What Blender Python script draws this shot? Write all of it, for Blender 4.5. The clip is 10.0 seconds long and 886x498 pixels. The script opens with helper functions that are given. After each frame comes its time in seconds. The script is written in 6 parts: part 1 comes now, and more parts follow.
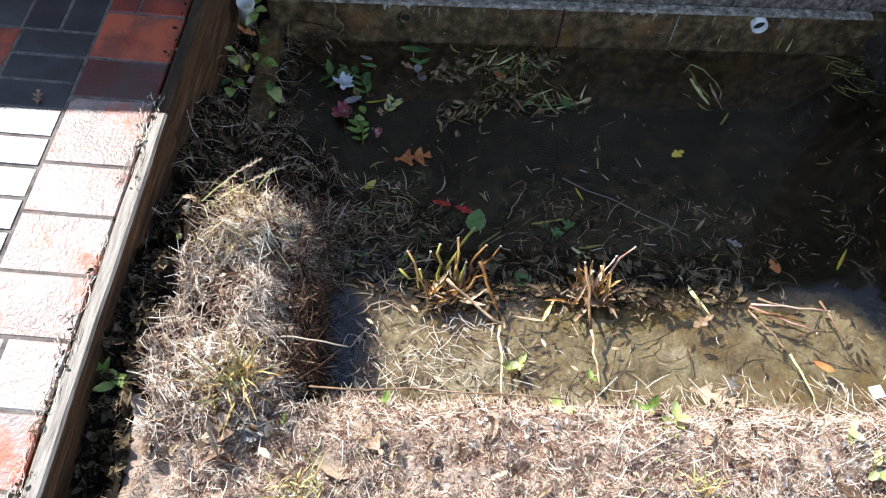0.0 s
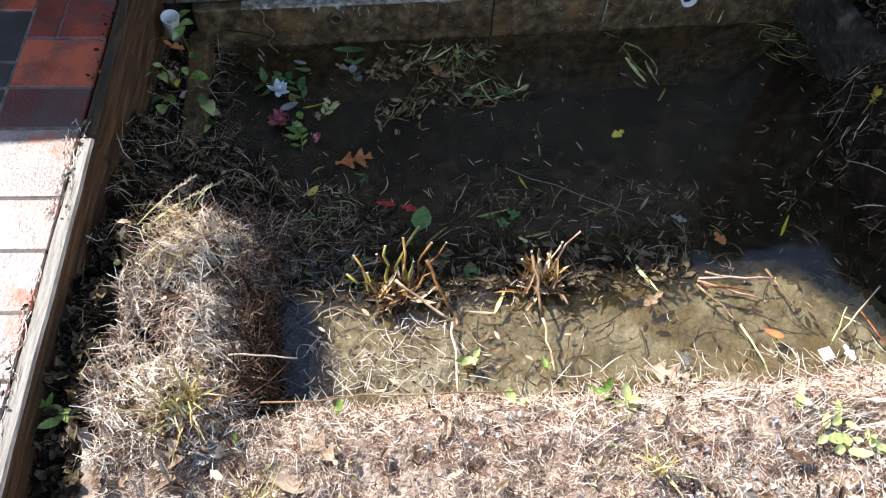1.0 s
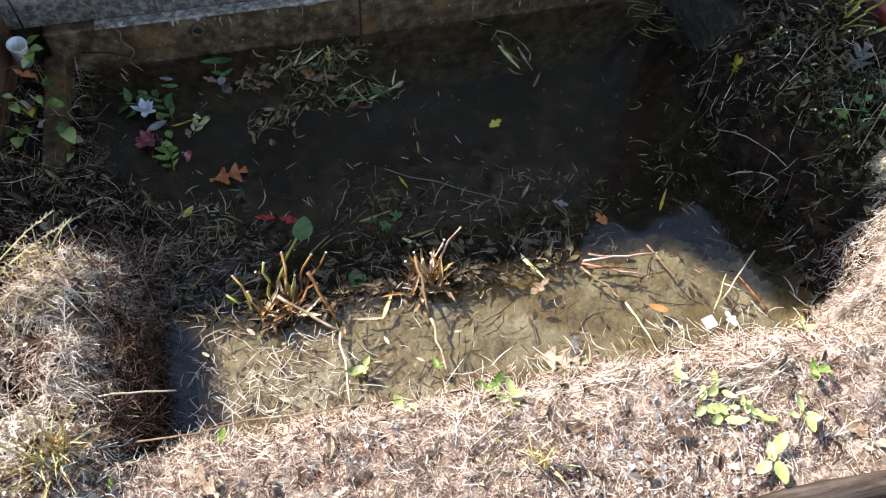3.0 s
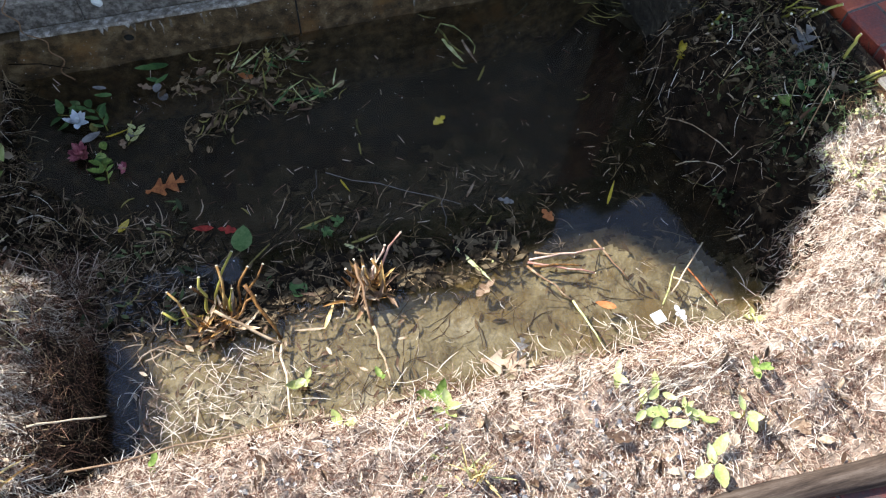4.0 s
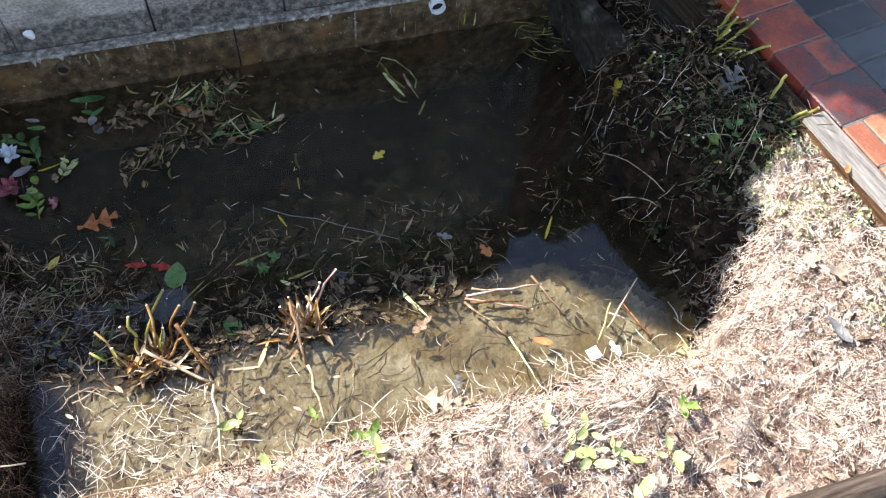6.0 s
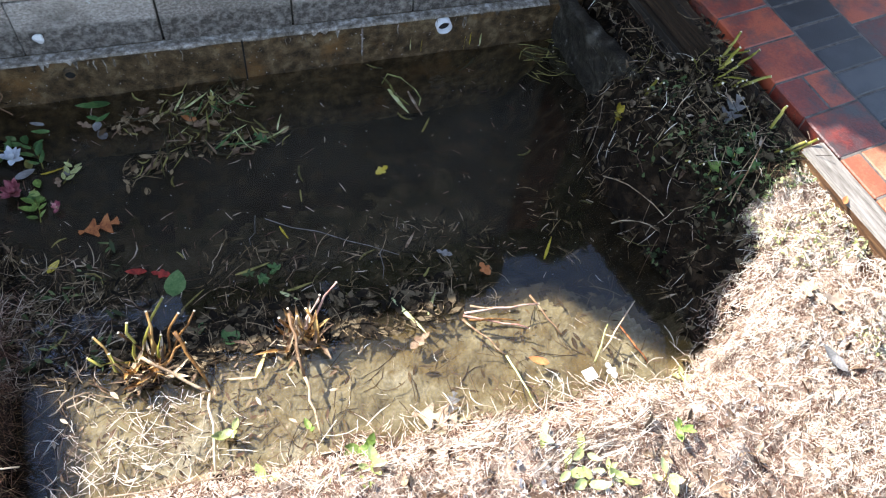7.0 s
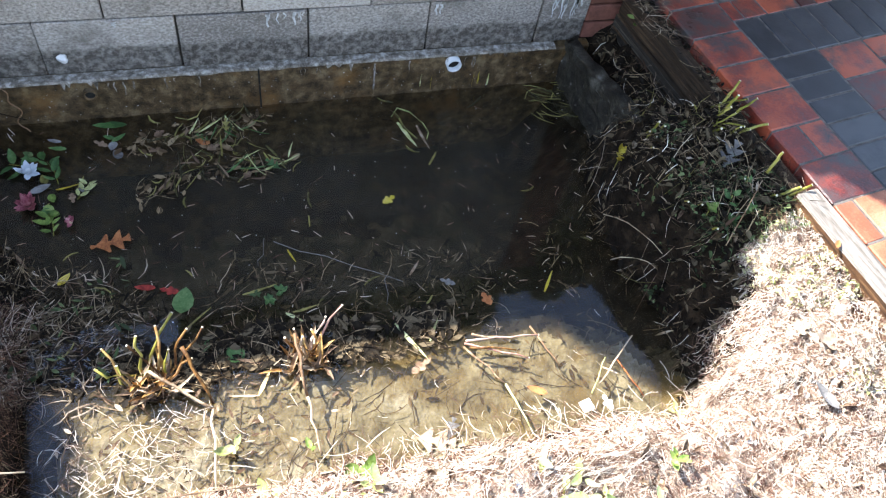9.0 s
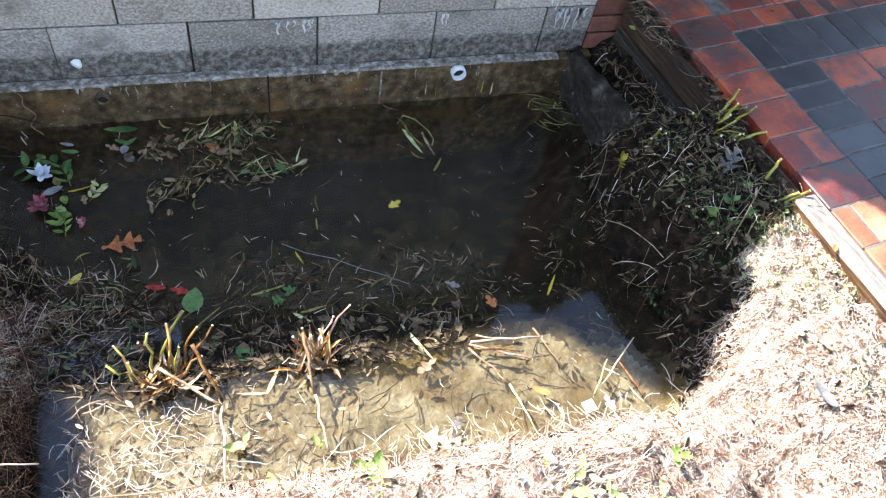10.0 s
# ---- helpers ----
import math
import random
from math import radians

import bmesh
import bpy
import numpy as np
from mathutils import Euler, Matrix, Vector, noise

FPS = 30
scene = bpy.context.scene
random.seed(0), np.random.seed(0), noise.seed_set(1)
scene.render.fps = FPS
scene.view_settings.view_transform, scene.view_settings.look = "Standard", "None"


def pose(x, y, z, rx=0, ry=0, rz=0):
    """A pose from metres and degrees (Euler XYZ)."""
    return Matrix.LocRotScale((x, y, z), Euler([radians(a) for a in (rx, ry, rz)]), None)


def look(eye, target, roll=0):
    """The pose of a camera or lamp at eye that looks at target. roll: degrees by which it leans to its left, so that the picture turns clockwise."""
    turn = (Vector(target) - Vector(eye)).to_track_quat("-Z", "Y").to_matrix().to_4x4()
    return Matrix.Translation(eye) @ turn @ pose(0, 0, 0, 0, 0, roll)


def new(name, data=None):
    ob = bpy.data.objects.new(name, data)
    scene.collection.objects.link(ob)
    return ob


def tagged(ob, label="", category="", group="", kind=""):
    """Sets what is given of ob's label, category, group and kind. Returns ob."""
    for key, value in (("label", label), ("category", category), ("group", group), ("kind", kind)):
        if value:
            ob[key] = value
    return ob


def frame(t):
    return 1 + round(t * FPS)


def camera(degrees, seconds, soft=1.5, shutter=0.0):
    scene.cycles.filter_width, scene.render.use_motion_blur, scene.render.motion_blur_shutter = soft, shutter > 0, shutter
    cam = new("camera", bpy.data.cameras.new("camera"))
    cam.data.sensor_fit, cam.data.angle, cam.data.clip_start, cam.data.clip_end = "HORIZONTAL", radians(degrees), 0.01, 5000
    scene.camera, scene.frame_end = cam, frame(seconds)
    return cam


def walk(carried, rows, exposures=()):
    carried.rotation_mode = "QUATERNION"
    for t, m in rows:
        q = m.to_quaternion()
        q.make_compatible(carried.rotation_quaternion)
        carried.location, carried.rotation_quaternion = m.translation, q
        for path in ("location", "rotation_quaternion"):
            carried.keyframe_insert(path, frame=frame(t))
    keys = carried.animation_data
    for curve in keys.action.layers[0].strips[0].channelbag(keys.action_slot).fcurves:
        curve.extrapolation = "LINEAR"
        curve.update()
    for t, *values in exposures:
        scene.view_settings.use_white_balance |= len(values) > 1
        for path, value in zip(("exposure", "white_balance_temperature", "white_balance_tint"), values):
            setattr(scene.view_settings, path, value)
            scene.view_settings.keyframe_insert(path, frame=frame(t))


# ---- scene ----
cam = camera(58.8, 10.0, 1.2)
PATH = [
    (0, (-0.29, -2.126, 1.935), (-0.19, -1.049, 0.252), 5.5),
    (0.5, (-0.258, -2.117, 1.939), (-0.137, -1.047, 0.253), 4.7),
    (1, (-0.209, -2.102, 1.949), (-0.046, -1.054, 0.253), 3.5),
    (1.5, (-0.175, -2.102, 1.948), (0.048, -1.063, 0.254), 4.2),
    (2, (-0.127, -2.095, 1.957), (0.118, -1.077, 0.253), 3.6),
    (2.5, (-0.079, -2.084, 1.965), (0.2, -1.082, 0.257), 4.4),
    (2.7, (-0.07, -2.08, 1.962), (0.237, -1.081, 0.256), 5.4),
    (4, (0.112, -2.029, 1.96), (0.433, -1.085, 0.226), 3.7),
    (4.5, (0.183, -1.996, 1.966), (0.514, -1.067, 0.226), 3.8),
    (5, (0.222, -2.009, 1.97), (0.567, -1.058, 0.245), 3.9),
    (5.5, (0.217, -2.008, 1.981), (0.602, -1.054, 0.266), 5.6),
    (7, (0.172, -2.009, 1.995), (0.618, -1.02, 0.315), 10.2),
    (7.5, (0.167, -2.028, 2.0), (0.632, -1.019, 0.337), 10.9),
    (8, (0.167, -2.043, 2.004), (0.626, -1.005, 0.358), 11.2),
    (8.5, (0.129, -2.042, 2.007), (0.611, -0.987, 0.377), 12.3),
    (9, (0.108, -2.061, 2.014), (0.598, -0.99, 0.398), 12.7),
    (9.5, (0.084, -2.089, 2.02), (0.594, -1.002, 0.42), 13.4),
    (10, (0.067, -2.112, 2.022), (0.57, -1.009, 0.431), 13.0),
]
walk(cam, [(t, look(eye, target, roll)) for t, eye, target, roll in PATH],
     exposures=[(0, 1.21), (2.5, 1.22), (4.5, 1.20), (5.5, 1.37), (7.5, 1.73), (9, 1.95), (10, 2.05)])

# ---- world, sun ----
SUN_RUN = Vector((0.72, -0.735, -1.0))
world = bpy.data.worlds.new("sky")
scene.world = world
world.use_nodes = True
wn = world.node_tree
sky = wn.nodes.new("ShaderNodeTexSky")
sky.sky_type, sky.sun_disc = "NISHITA", False
sky.sun_elevation = math.atan2(1.0, math.hypot(0.72, 0.735))
sky.sun_rotation = math.atan2(-0.72, 0.735)
sky.air_density, sky.dust_density, sky.ozone_density = 1.0, 0.1, 3.0
haze = wn.nodes.new("ShaderNodeHueSaturation")
haze.inputs["Saturation"].default_value = 0.78
wn.links.new(sky.outputs[0], haze.inputs["Color"])
wn.links.new(haze.outputs[0], wn.nodes["Background"].inputs[0])
wn.nodes["Background"].inputs[1].default_value = 0.15
sun_data = bpy.data.lights.new("sun", "SUN")
sun_data.energy, sun_data.angle, sun_data.color = 5.0, radians(0.6), (1.0, 0.975, 0.945)
sun = new("sun", sun_data)
sun.matrix_world = Matrix.Translation((-4, 5, 8)) @ SUN_RUN.to_track_quat("-Z", "Y").to_matrix().to_4x4()


# ---- materials ----
def mat(name, colours, rough=0.8, scale=20.0, fine=120.0, bump=0.3, depth=0.004, vary="", stretch=(1, 1, 1), metal=0.0,
        spec=0.25, rough_span=0.12, spots=None, amount=0.45, cover=0.0):
    """Procedural surface: a colour ramp over two noises, an optional variation piece by piece, spots of another colour, fine relief."""
    m = bpy.data.materials.new(name)
    m.use_nodes = True
    nt = m.node_tree
    bs = nt.nodes["Principled BSDF"]
    co = nt.nodes.new("ShaderNodeTexCoord")
    mp = nt.nodes.new("ShaderNodeMapping")
    mp.inputs["Scale"].default_value = stretch
    nt.links.new(co.outputs["Object"], mp.inputs["Vector"])
    vec = mp.outputs[0]
    rnd = None
    if vary:
        if vary == "island":
            rnd = nt.nodes.new("ShaderNodeNewGeometry").outputs["Random Per Island"]
        else:
            rnd = nt.nodes.new("ShaderNodeObjectInfo").outputs["Random"]
            off = nt.nodes.new("ShaderNodeVectorMath")
            off.operation = "SCALE"
            off.inputs[0].default_value = (37.0, 91.0, 53.0)
            nt.links.new(rnd, off.inputs["Scale"])
            nt.links.new(off.outputs[0], mp.inputs["Location"])

    def noise_node(s, detail=5.0, ro=0.6):
        n = nt.nodes.new("ShaderNodeTexNoise")
        n.inputs["Scale"].default_value, n.inputs["Detail"].default_value, n.inputs["Roughness"].default_value = s, detail, ro
        nt.links.new(vec, n.inputs["Vector"])
        return n.outputs["Fac"]

    def blend(a, b, f):
        n = nt.nodes.new("ShaderNodeMath")
        n.operation = "MULTIPLY_ADD"
        nt.links.new(a, n.inputs[0])
        n.inputs[1].default_value = f
        nt.links.new(b, n.inputs[2]) if not isinstance(b, float) else None
        if isinstance(b, float):
            n.inputs[2].default_value = b
        return n.outputs[0]

    big, small = noise_node(scale), noise_node(fine, 3.0)
    f = blend(big, blend(small, -0.5, 0.5), 1.5)
    if rnd is not None:
        f = blend(rnd, blend(f, -amount / 2, 1.0), amount)
    ramp = nt.nodes.new("ShaderNodeValToRGB")
    el = ramp.color_ramp.elements
    while len(el) < len(colours):
        el.new(0.5)
    for i, c in enumerate(colours):
        el[i].position = 0.25 + 0.55 * i / max(1, len(colours) - 1)
        el[i].color = (*c, 1)
    nt.links.new(f, ramp.inputs[0])
    colour = ramp.outputs[0]
    if spots:
        col, s, lo, hi = spots
        sp = nt.nodes.new("ShaderNodeMapRange")
        sp.inputs["From Min"].default_value, sp.inputs["From Max"].default_value = lo, hi
        nt.links.new(noise_node(s, 6.0, 0.7), sp.inputs["Value"])
        mx = nt.nodes.new("ShaderNodeMix")
        mx.data_type = "RGBA"
        nt.links.new(sp.outputs[0], mx.inputs["Factor"])
        nt.links.new(colour, mx.inputs["A"])
        mx.inputs["B"].default_value = (*col, 1)
        colour = mx.outputs["Result"]
    nt.links.new(colour, bs.inputs["Base Color"])
    nt.links.new(blend(big if rough_span >= 0.3 else small, rough - rough_span / 2, rough_span), bs.inputs["Roughness"])
    bs.inputs["Metallic"].default_value = metal
    bs.inputs["Specular IOR Level"].default_value = spec
    bp = nt.nodes.new("ShaderNodeBump")
    bp.inputs["Strength"].default_value, bp.inputs["Distance"].default_value = bump, depth
    nt.links.new(blend(small, blend(big, 0.6, 0.0), 0.5), bp.inputs["Height"])
    nt.links.new(bp.outputs[0], bs.inputs["Normal"])
    return m


M = {}
M["block"] = mat("grey_concrete_block", [(0.17, 0.150, 0.130), (0.33, 0.292, 0.256), (0.48, 0.435, 0.39)], 0.92, 130, 420, 1.0, 0.004, "object", (0.8, 1, 1.1), spots=((0.10, 0.088, 0.072), 6, 0.52, 0.80), amount=0.3)


def splashed(name):
    """Block of the lowest course: above a wavy tide line clean, below it crusted with dried mud."""
    m = M["block"].copy()
    m.name = name
    nt = m.node_tree
    bs = nt.nodes["Principled BSDF"]
    clean = bs.inputs["Base Color"].links[0].from_socket
    co = nt.nodes.new("ShaderNodeTexCoord")
    xyz = nt.nodes.new("ShaderNodeSeparateXYZ")
    nt.links.new(co.outputs["Object"], xyz.inputs[0])
    nz = nt.nodes.new("ShaderNodeTexNoise")
    nz.inputs["Scale"].default_value, nz.inputs["Detail"].default_value = 16.0, 6.0
    nt.links.new(co.outputs["Object"], nz.inputs["Vector"])
    line = nt.nodes.new("ShaderNodeMath")
    line.operation = "MULTIPLY_ADD"
    nt.links.new(nz.outputs["Fac"], line.inputs[0])
    line.inputs[1].default_value = 0.06
    nt.links.new(xyz.outputs["Z"], line.inputs[2])
    edge = nt.nodes.new("ShaderNodeMapRange")
    edge.inputs["From Min"].default_value, edge.inputs["From Max"].default_value = 0.030, 0.016
    nt.links.new(line.outputs[0], edge.inputs["Value"])
    n2 = nt.nodes.new("ShaderNodeTexNoise")
    n2.inputs["Scale"].default_value, n2.inputs["Detail"].default_value, n2.inputs["Roughness"].default_value = 40.0, 8.0, 0.75
    nt.links.new(co.outputs["Object"], n2.inputs["Vector"])
    rp = nt.nodes.new("ShaderNodeValToRGB")
    for e, p, c in zip(rp.color_ramp.elements, (0.44, 0.74), ((0.040, 0.033, 0.025), (0.40, 0.36, 0.31))):
        e.position, e.color = p, (*c, 1)
    nt.links.new(n2.outputs["Fac"], rp.inputs[0])
    fade = nt.nodes.new("ShaderNodeMath")
    fade.operation = "MULTIPLY"
    nt.links.new(edge.outputs[0], fade.inputs[0])
    fade.inputs[1].default_value = 0.85
    mx = nt.nodes.new("ShaderNodeMix")
    mx.data_type = "RGBA"
    nt.links.new(fade.outputs[0], mx.inputs["Factor"])
    nt.links.new(clean, mx.inputs["A"])
    nt.links.new(rp.outputs[0], mx.inputs["B"])
    nt.links.new(mx.outputs["Result"], bs.inputs["Base Color"])
    return m


M["block_splashed"] = splashed("mud_crusted_concrete_block")
M["mortar"] = mat("dark_joint_mortar", [(0.05, 0.0456, 0.0374), (0.09, 0.0808, 0.068)], 0.95, 20, 200)
M["footing"] = mat("stained_wet_concrete", [(0.028, 0.018, 0.008), (0.098, 0.063, 0.028), (0.22, 0.158, 0.082)], 0.5, 26, 260, 1.0, 0.005, spots=((0.21, 0.11, 0.034), 6, 0.54, 0.74), spec=0.3)
M["lime"] = mat("pale_lime_crust", [(0.09, 0.075, 0.055), (0.24, 0.21, 0.17), (0.52, 0.48, 0.42)], 0.9, 45, 260, 0.9, 0.005)
M["lime_white"] = mat("white_lime_run", [(0.35, 0.345, 0.33), (0.50, 0.495, 0.48), (0.62, 0.615, 0.60)], 0.9, 40, 160, 0.5, 0.002)
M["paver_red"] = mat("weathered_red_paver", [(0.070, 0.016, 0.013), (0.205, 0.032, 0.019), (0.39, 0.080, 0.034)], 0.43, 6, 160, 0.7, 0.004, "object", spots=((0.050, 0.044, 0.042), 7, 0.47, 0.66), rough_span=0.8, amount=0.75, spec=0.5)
# Sunlit copies of the red paver: sun and glare put into the colour.
M["paver_orange"] = mat("red_paver_sunlit_orange", [(0.24, 0.075, 0.036), (0.42, 0.155, 0.080), (0.55, 0.27, 0.17)], 0.55, 6, 160, 0.7, 0.004, "object", spots=((0.16, 0.10, 0.075), 8, 0.56, 0.74), rough_span=0.4, amount=0.4, spec=0.5)
M["paver_worn"] = mat("red_paver_sunlit_pale", [(0.15, 0.10, 0.085), (0.25, 0.20, 0.18), (0.36, 0.32, 0.295)], 0.45, 9, 110, 1.0, 0.006, "object", spots=((0.34, 0.075, 0.032), 6, 0.52, 0.64), rough_span=0.6, amount=0.3, spec=0.5)
M["paver_black"] = mat("charcoal_paver", [(0.016, 0.017, 0.020), (0.030, 0.031, 0.035), (0.050, 0.051, 0.055)], 0.38, 9, 170, 0.6, 0.003, "object", rough_span=0.2, spec=0.5)
M["joint_sand"] = mat("pale_joint_sand", [(0.07, 0.06, 0.052), (0.19, 0.168, 0.148)], 0.95, 30, 220, 0.7)
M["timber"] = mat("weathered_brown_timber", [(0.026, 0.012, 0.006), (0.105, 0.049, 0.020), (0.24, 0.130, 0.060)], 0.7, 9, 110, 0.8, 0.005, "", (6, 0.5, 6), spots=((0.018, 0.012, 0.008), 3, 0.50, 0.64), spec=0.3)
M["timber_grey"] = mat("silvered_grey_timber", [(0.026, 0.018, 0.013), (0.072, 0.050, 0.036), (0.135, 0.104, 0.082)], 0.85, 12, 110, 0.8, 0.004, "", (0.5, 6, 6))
# Pale tone, on board tops it stands for the sun's glare.
M["timber_pale"] = mat("pale_timber_and_sunlit_top", [(0.10, 0.084, 0.068), (0.225, 0.198, 0.168), (0.36, 0.33, 0.29)], 0.55, 12, 110, 0.6, 0.003, "", (6, 0.5, 6), spots=((0.05, 0.038, 0.030), 5, 0.57, 0.67), spec=0.35)
M["timber_rot_shade"] = mat("rotting_timber_and_shaded_top", [(0.012, 0.008, 0.0045), (0.055, 0.031, 0.015), (0.16, 0.10, 0.055)], 0.75, 10, 110, 1.0, 0.008, "", (9, 0.7, 14), spots=((0.012, 0.010, 0.007), 5, 0.50, 0.64), spec=0.3)
M["timber_side"] = mat("silvered_dark_plank", [(0.012, 0.009, 0.006), (0.062, 0.050, 0.038), (0.22, 0.19, 0.155)], 0.85, 10, 110, 1.0, 0.008, "", (9, 0.7, 20), spots=((0.015, 0.011, 0.007), 5, 0.48, 0.62))
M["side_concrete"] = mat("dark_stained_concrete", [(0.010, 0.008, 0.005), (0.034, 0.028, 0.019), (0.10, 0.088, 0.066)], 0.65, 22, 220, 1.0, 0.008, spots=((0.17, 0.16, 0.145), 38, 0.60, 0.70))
M["stem_dark"] = mat("brown_red_rotting_stems", [(0.016, 0.008, 0.005), (0.055, 0.026, 0.016), (0.22, 0.125, 0.080)], 0.8, 30, 200, 0.2, 0.001, "island", amount=1.0)
M["soil"] = mat("dry_grey_brown_soil", [(0.14, 0.10, 0.075), (0.29, 0.22, 0.17), (0.45, 0.38, 0.315)], 0.95, 14, 150, 1.0, 0.008)
# Near-black soil; it also paints the banks' shade into the ground colour.
M["humus_shade"] = mat("dark_humus_and_shade", [(0.00576, 0.00384, 0.00234), (0.0158, 0.0102, 0.00572), (0.0504, 0.0333, 0.0187)], 0.85, 18, 150, 1.0, 0.01, spec=0.12)
# Bed tones from dark mud to pale silt also paint shade and sun.
M["mud"] = mat("brown_mud_and_shaded_bed", [(0.022, 0.018, 0.010), (0.055, 0.045, 0.026), (0.10, 0.085, 0.052)], 0.8, 14, 130, 1.0, 0.008, spots=((0.014, 0.012, 0.007), 9, 0.5, 0.65), spec=0.1)
M["silt"] = mat("olive_silt_sunlit", [(0.19, 0.148, 0.08), (0.38, 0.335, 0.225), (0.60, 0.565, 0.49)], 0.6, 4.5, 80, 1.0, 0.010, spots=((0.22, 0.155, 0.06), 6, 0.49, 0.63))
M["silt_half_shade"] = mat("brown_silt_half_shade", [(0.06, 0.046, 0.025), (0.14, 0.115, 0.068), (0.24, 0.205, 0.135)], 0.7, 9, 110, 1.0, 0.008)
M["straw"] = mat("blond_dry_straw", [(0.13, 0.075, 0.050), (0.52, 0.42, 0.315), (0.84, 0.765, 0.645)], 0.75, 30, 200, 0.2, 0.001, "island", amount=1.0)
M["straw_red"] = mat("reddish_dead_stems", [(0.10, 0.044, 0.030), (0.36, 0.225, 0.160), (0.66, 0.54, 0.43)], 0.8, 30, 200, 0.2, 0.001, "island", amount=1.0)
M["straw_gold"] = mat("golden_cut_grass", [(0.30, 0.19, 0.075), (0.55, 0.43, 0.19), (0.70, 0.61, 0.34)], 0.7, 30, 200, 0.2, 0.001, "island", amount=1.0)
# Twigs and the dark crumbs carry the banks' shade in their colour.
M["twig"] = mat("dark_and_shaded_twigs", [(0.01, 0.0072, 0.00456), (0.016, 0.0108, 0.00684), (0.026, 0.0171, 0.0106), (0.04, 0.0252, 0.0137), (0.075, 0.0486, 0.0258), (0.34, 0.252, 0.152)], 0.8, 30, 200, 0.2, 0.001, "island", amount=1.0, spec=0.12)
M["litter"] = mat("brown_leaf_crumbs", [(0.0816, 0.0485, 0.0308), (0.255, 0.179, 0.114), (0.49, 0.398, 0.295)], 0.8, 30, 200, 0.2, 0.001, "island", amount=1.0, spec=0.12)
M["litter_dark"] = mat("dark_and_shaded_leaf_crumbs", [(0.00855, 0.00595, 0.0035), (0.0133, 0.00935, 0.0056), (0.0209, 0.0153, 0.0084), (0.0323, 0.0213, 0.0098), (0.055, 0.037, 0.018), (0.13, 0.098, 0.058)], 0.7, 30, 200, 0.2, 0.001, "island", amount=1.0, spec=0.12)
M["brown_sunk"] = mat("sunken_brown_leaves", [(0.08, 0.0494, 0.0238), (0.17, 0.114, 0.0595), (0.29, 0.209, 0.119)], 0.7, 30, 200, 0.2, 0.001, "island", amount=1.0)
M["weed_gold"] = mat("olive_yellow_reed", [(0.035, 0.030, 0.010), (0.12, 0.105, 0.026), (0.27, 0.235, 0.07)], 0.6, 30, 200, 0.2, 0.001, "object", amount=0.7)
M["weed_gold_strewn"] = mat("olive_yellow_reed_bits", [(0.035, 0.030, 0.010), (0.12, 0.105, 0.026), (0.27, 0.235, 0.07)], 0.6, 30, 200, 0.2, 0.001, "island", amount=1.0)
M["weed"] = mat("dull_green_weed", [(0.03, 0.045, 0.015), (0.07, 0.11, 0.035), (0.16, 0.20, 0.08)], 0.6, 30, 200, 0.2, 0.001, "island", amount=1.0)
M["clover"] = mat("yellow_green_clover", [(0.22, 0.235, 0.075), (0.46, 0.465, 0.20), (0.64, 0.62, 0.36)], 0.6, 30, 200, 0.2, 0.001, "island", amount=0.8)
M["green"] = mat("fresh_green_leaf", [(0.08, 0.13, 0.025), (0.18, 0.26, 0.055), (0.32, 0.385, 0.13)], 0.6, 25, 200, 0.3, 0.001, "object", amount=0.4)
M["lime_green"] = mat("lime_green_leaf", [(0.27, 0.32, 0.10), (0.42, 0.46, 0.18), (0.56, 0.58, 0.32)], 0.6, 25, 200, 0.3, 0.001, "object", amount=0.4)
M["green_dark"] = mat("dull_dark_green_leaf", [(0.03, 0.07, 0.02), (0.07, 0.14, 0.04), (0.13, 0.20, 0.07)], 0.5, 25, 200, 0.3, 0.001, "object", amount=0.4)
M["yellow"] = mat("yellow_leaf", [(0.30, 0.22, 0.02), (0.55, 0.42, 0.04), (0.62, 0.50, 0.12)], 0.5, 25, 200, 0.3, 0.001, "object", amount=0.4)
M["orange"] = mat("rust_orange_leaf", [(0.20, 0.06, 0.02), (0.42, 0.15, 0.05), (0.50, 0.22, 0.09)], 0.6, 25, 200, 0.3, 0.001, "object", amount=0.4)
M["red"] = mat("red_leaf", [(0.16, 0.015, 0.012), (0.38, 0.045, 0.03), (0.48, 0.11, 0.07)], 0.5, 25, 200, 0.3, 0.001, "object", amount=0.4)
M["tan_leaf"] = mat("pale_tan_dry_leaf", [(0.16, 0.095, 0.055), (0.31, 0.215, 0.14), (0.46, 0.36, 0.26)], 0.7, 25, 200, 0.3, 0.001, "object", amount=0.5)
M["brown_leaf"] = mat("brown_dry_leaf", [(0.07, 0.04, 0.025), (0.16, 0.10, 0.06), (0.25, 0.17, 0.11)], 0.7, 25, 200, 0.3, 0.001, "object", amount=0.5)
M["grey_leaf"] = mat("grey_curled_leaf", [(0.09, 0.083, 0.077), (0.17, 0.16, 0.15), (0.26, 0.25, 0.24)], 0.7, 25, 200, 0.3, 0.001, "object", amount=0.4)
M["white"] = mat("white_petal", [(0.62, 0.66, 0.70), (0.80, 0.83, 0.85)], 0.6, 25, 200, 0.2, 0.001, "object", amount=0.3)
M["pink"] = mat("faded_pink_petal", [(0.22, 0.05, 0.07), (0.42, 0.14, 0.16), (0.55, 0.28, 0.27)], 0.6, 25, 200, 0.2, 0.001, "object", amount=0.4)
M["pvc"] = mat("white_plastic", [(0.62, 0.62, 0.60), (0.78, 0.78, 0.76)], 0.4, 12, 150, 0.1, 0.001, spots=((0.35, 0.32, 0.27), 25, 0.6, 0.75))
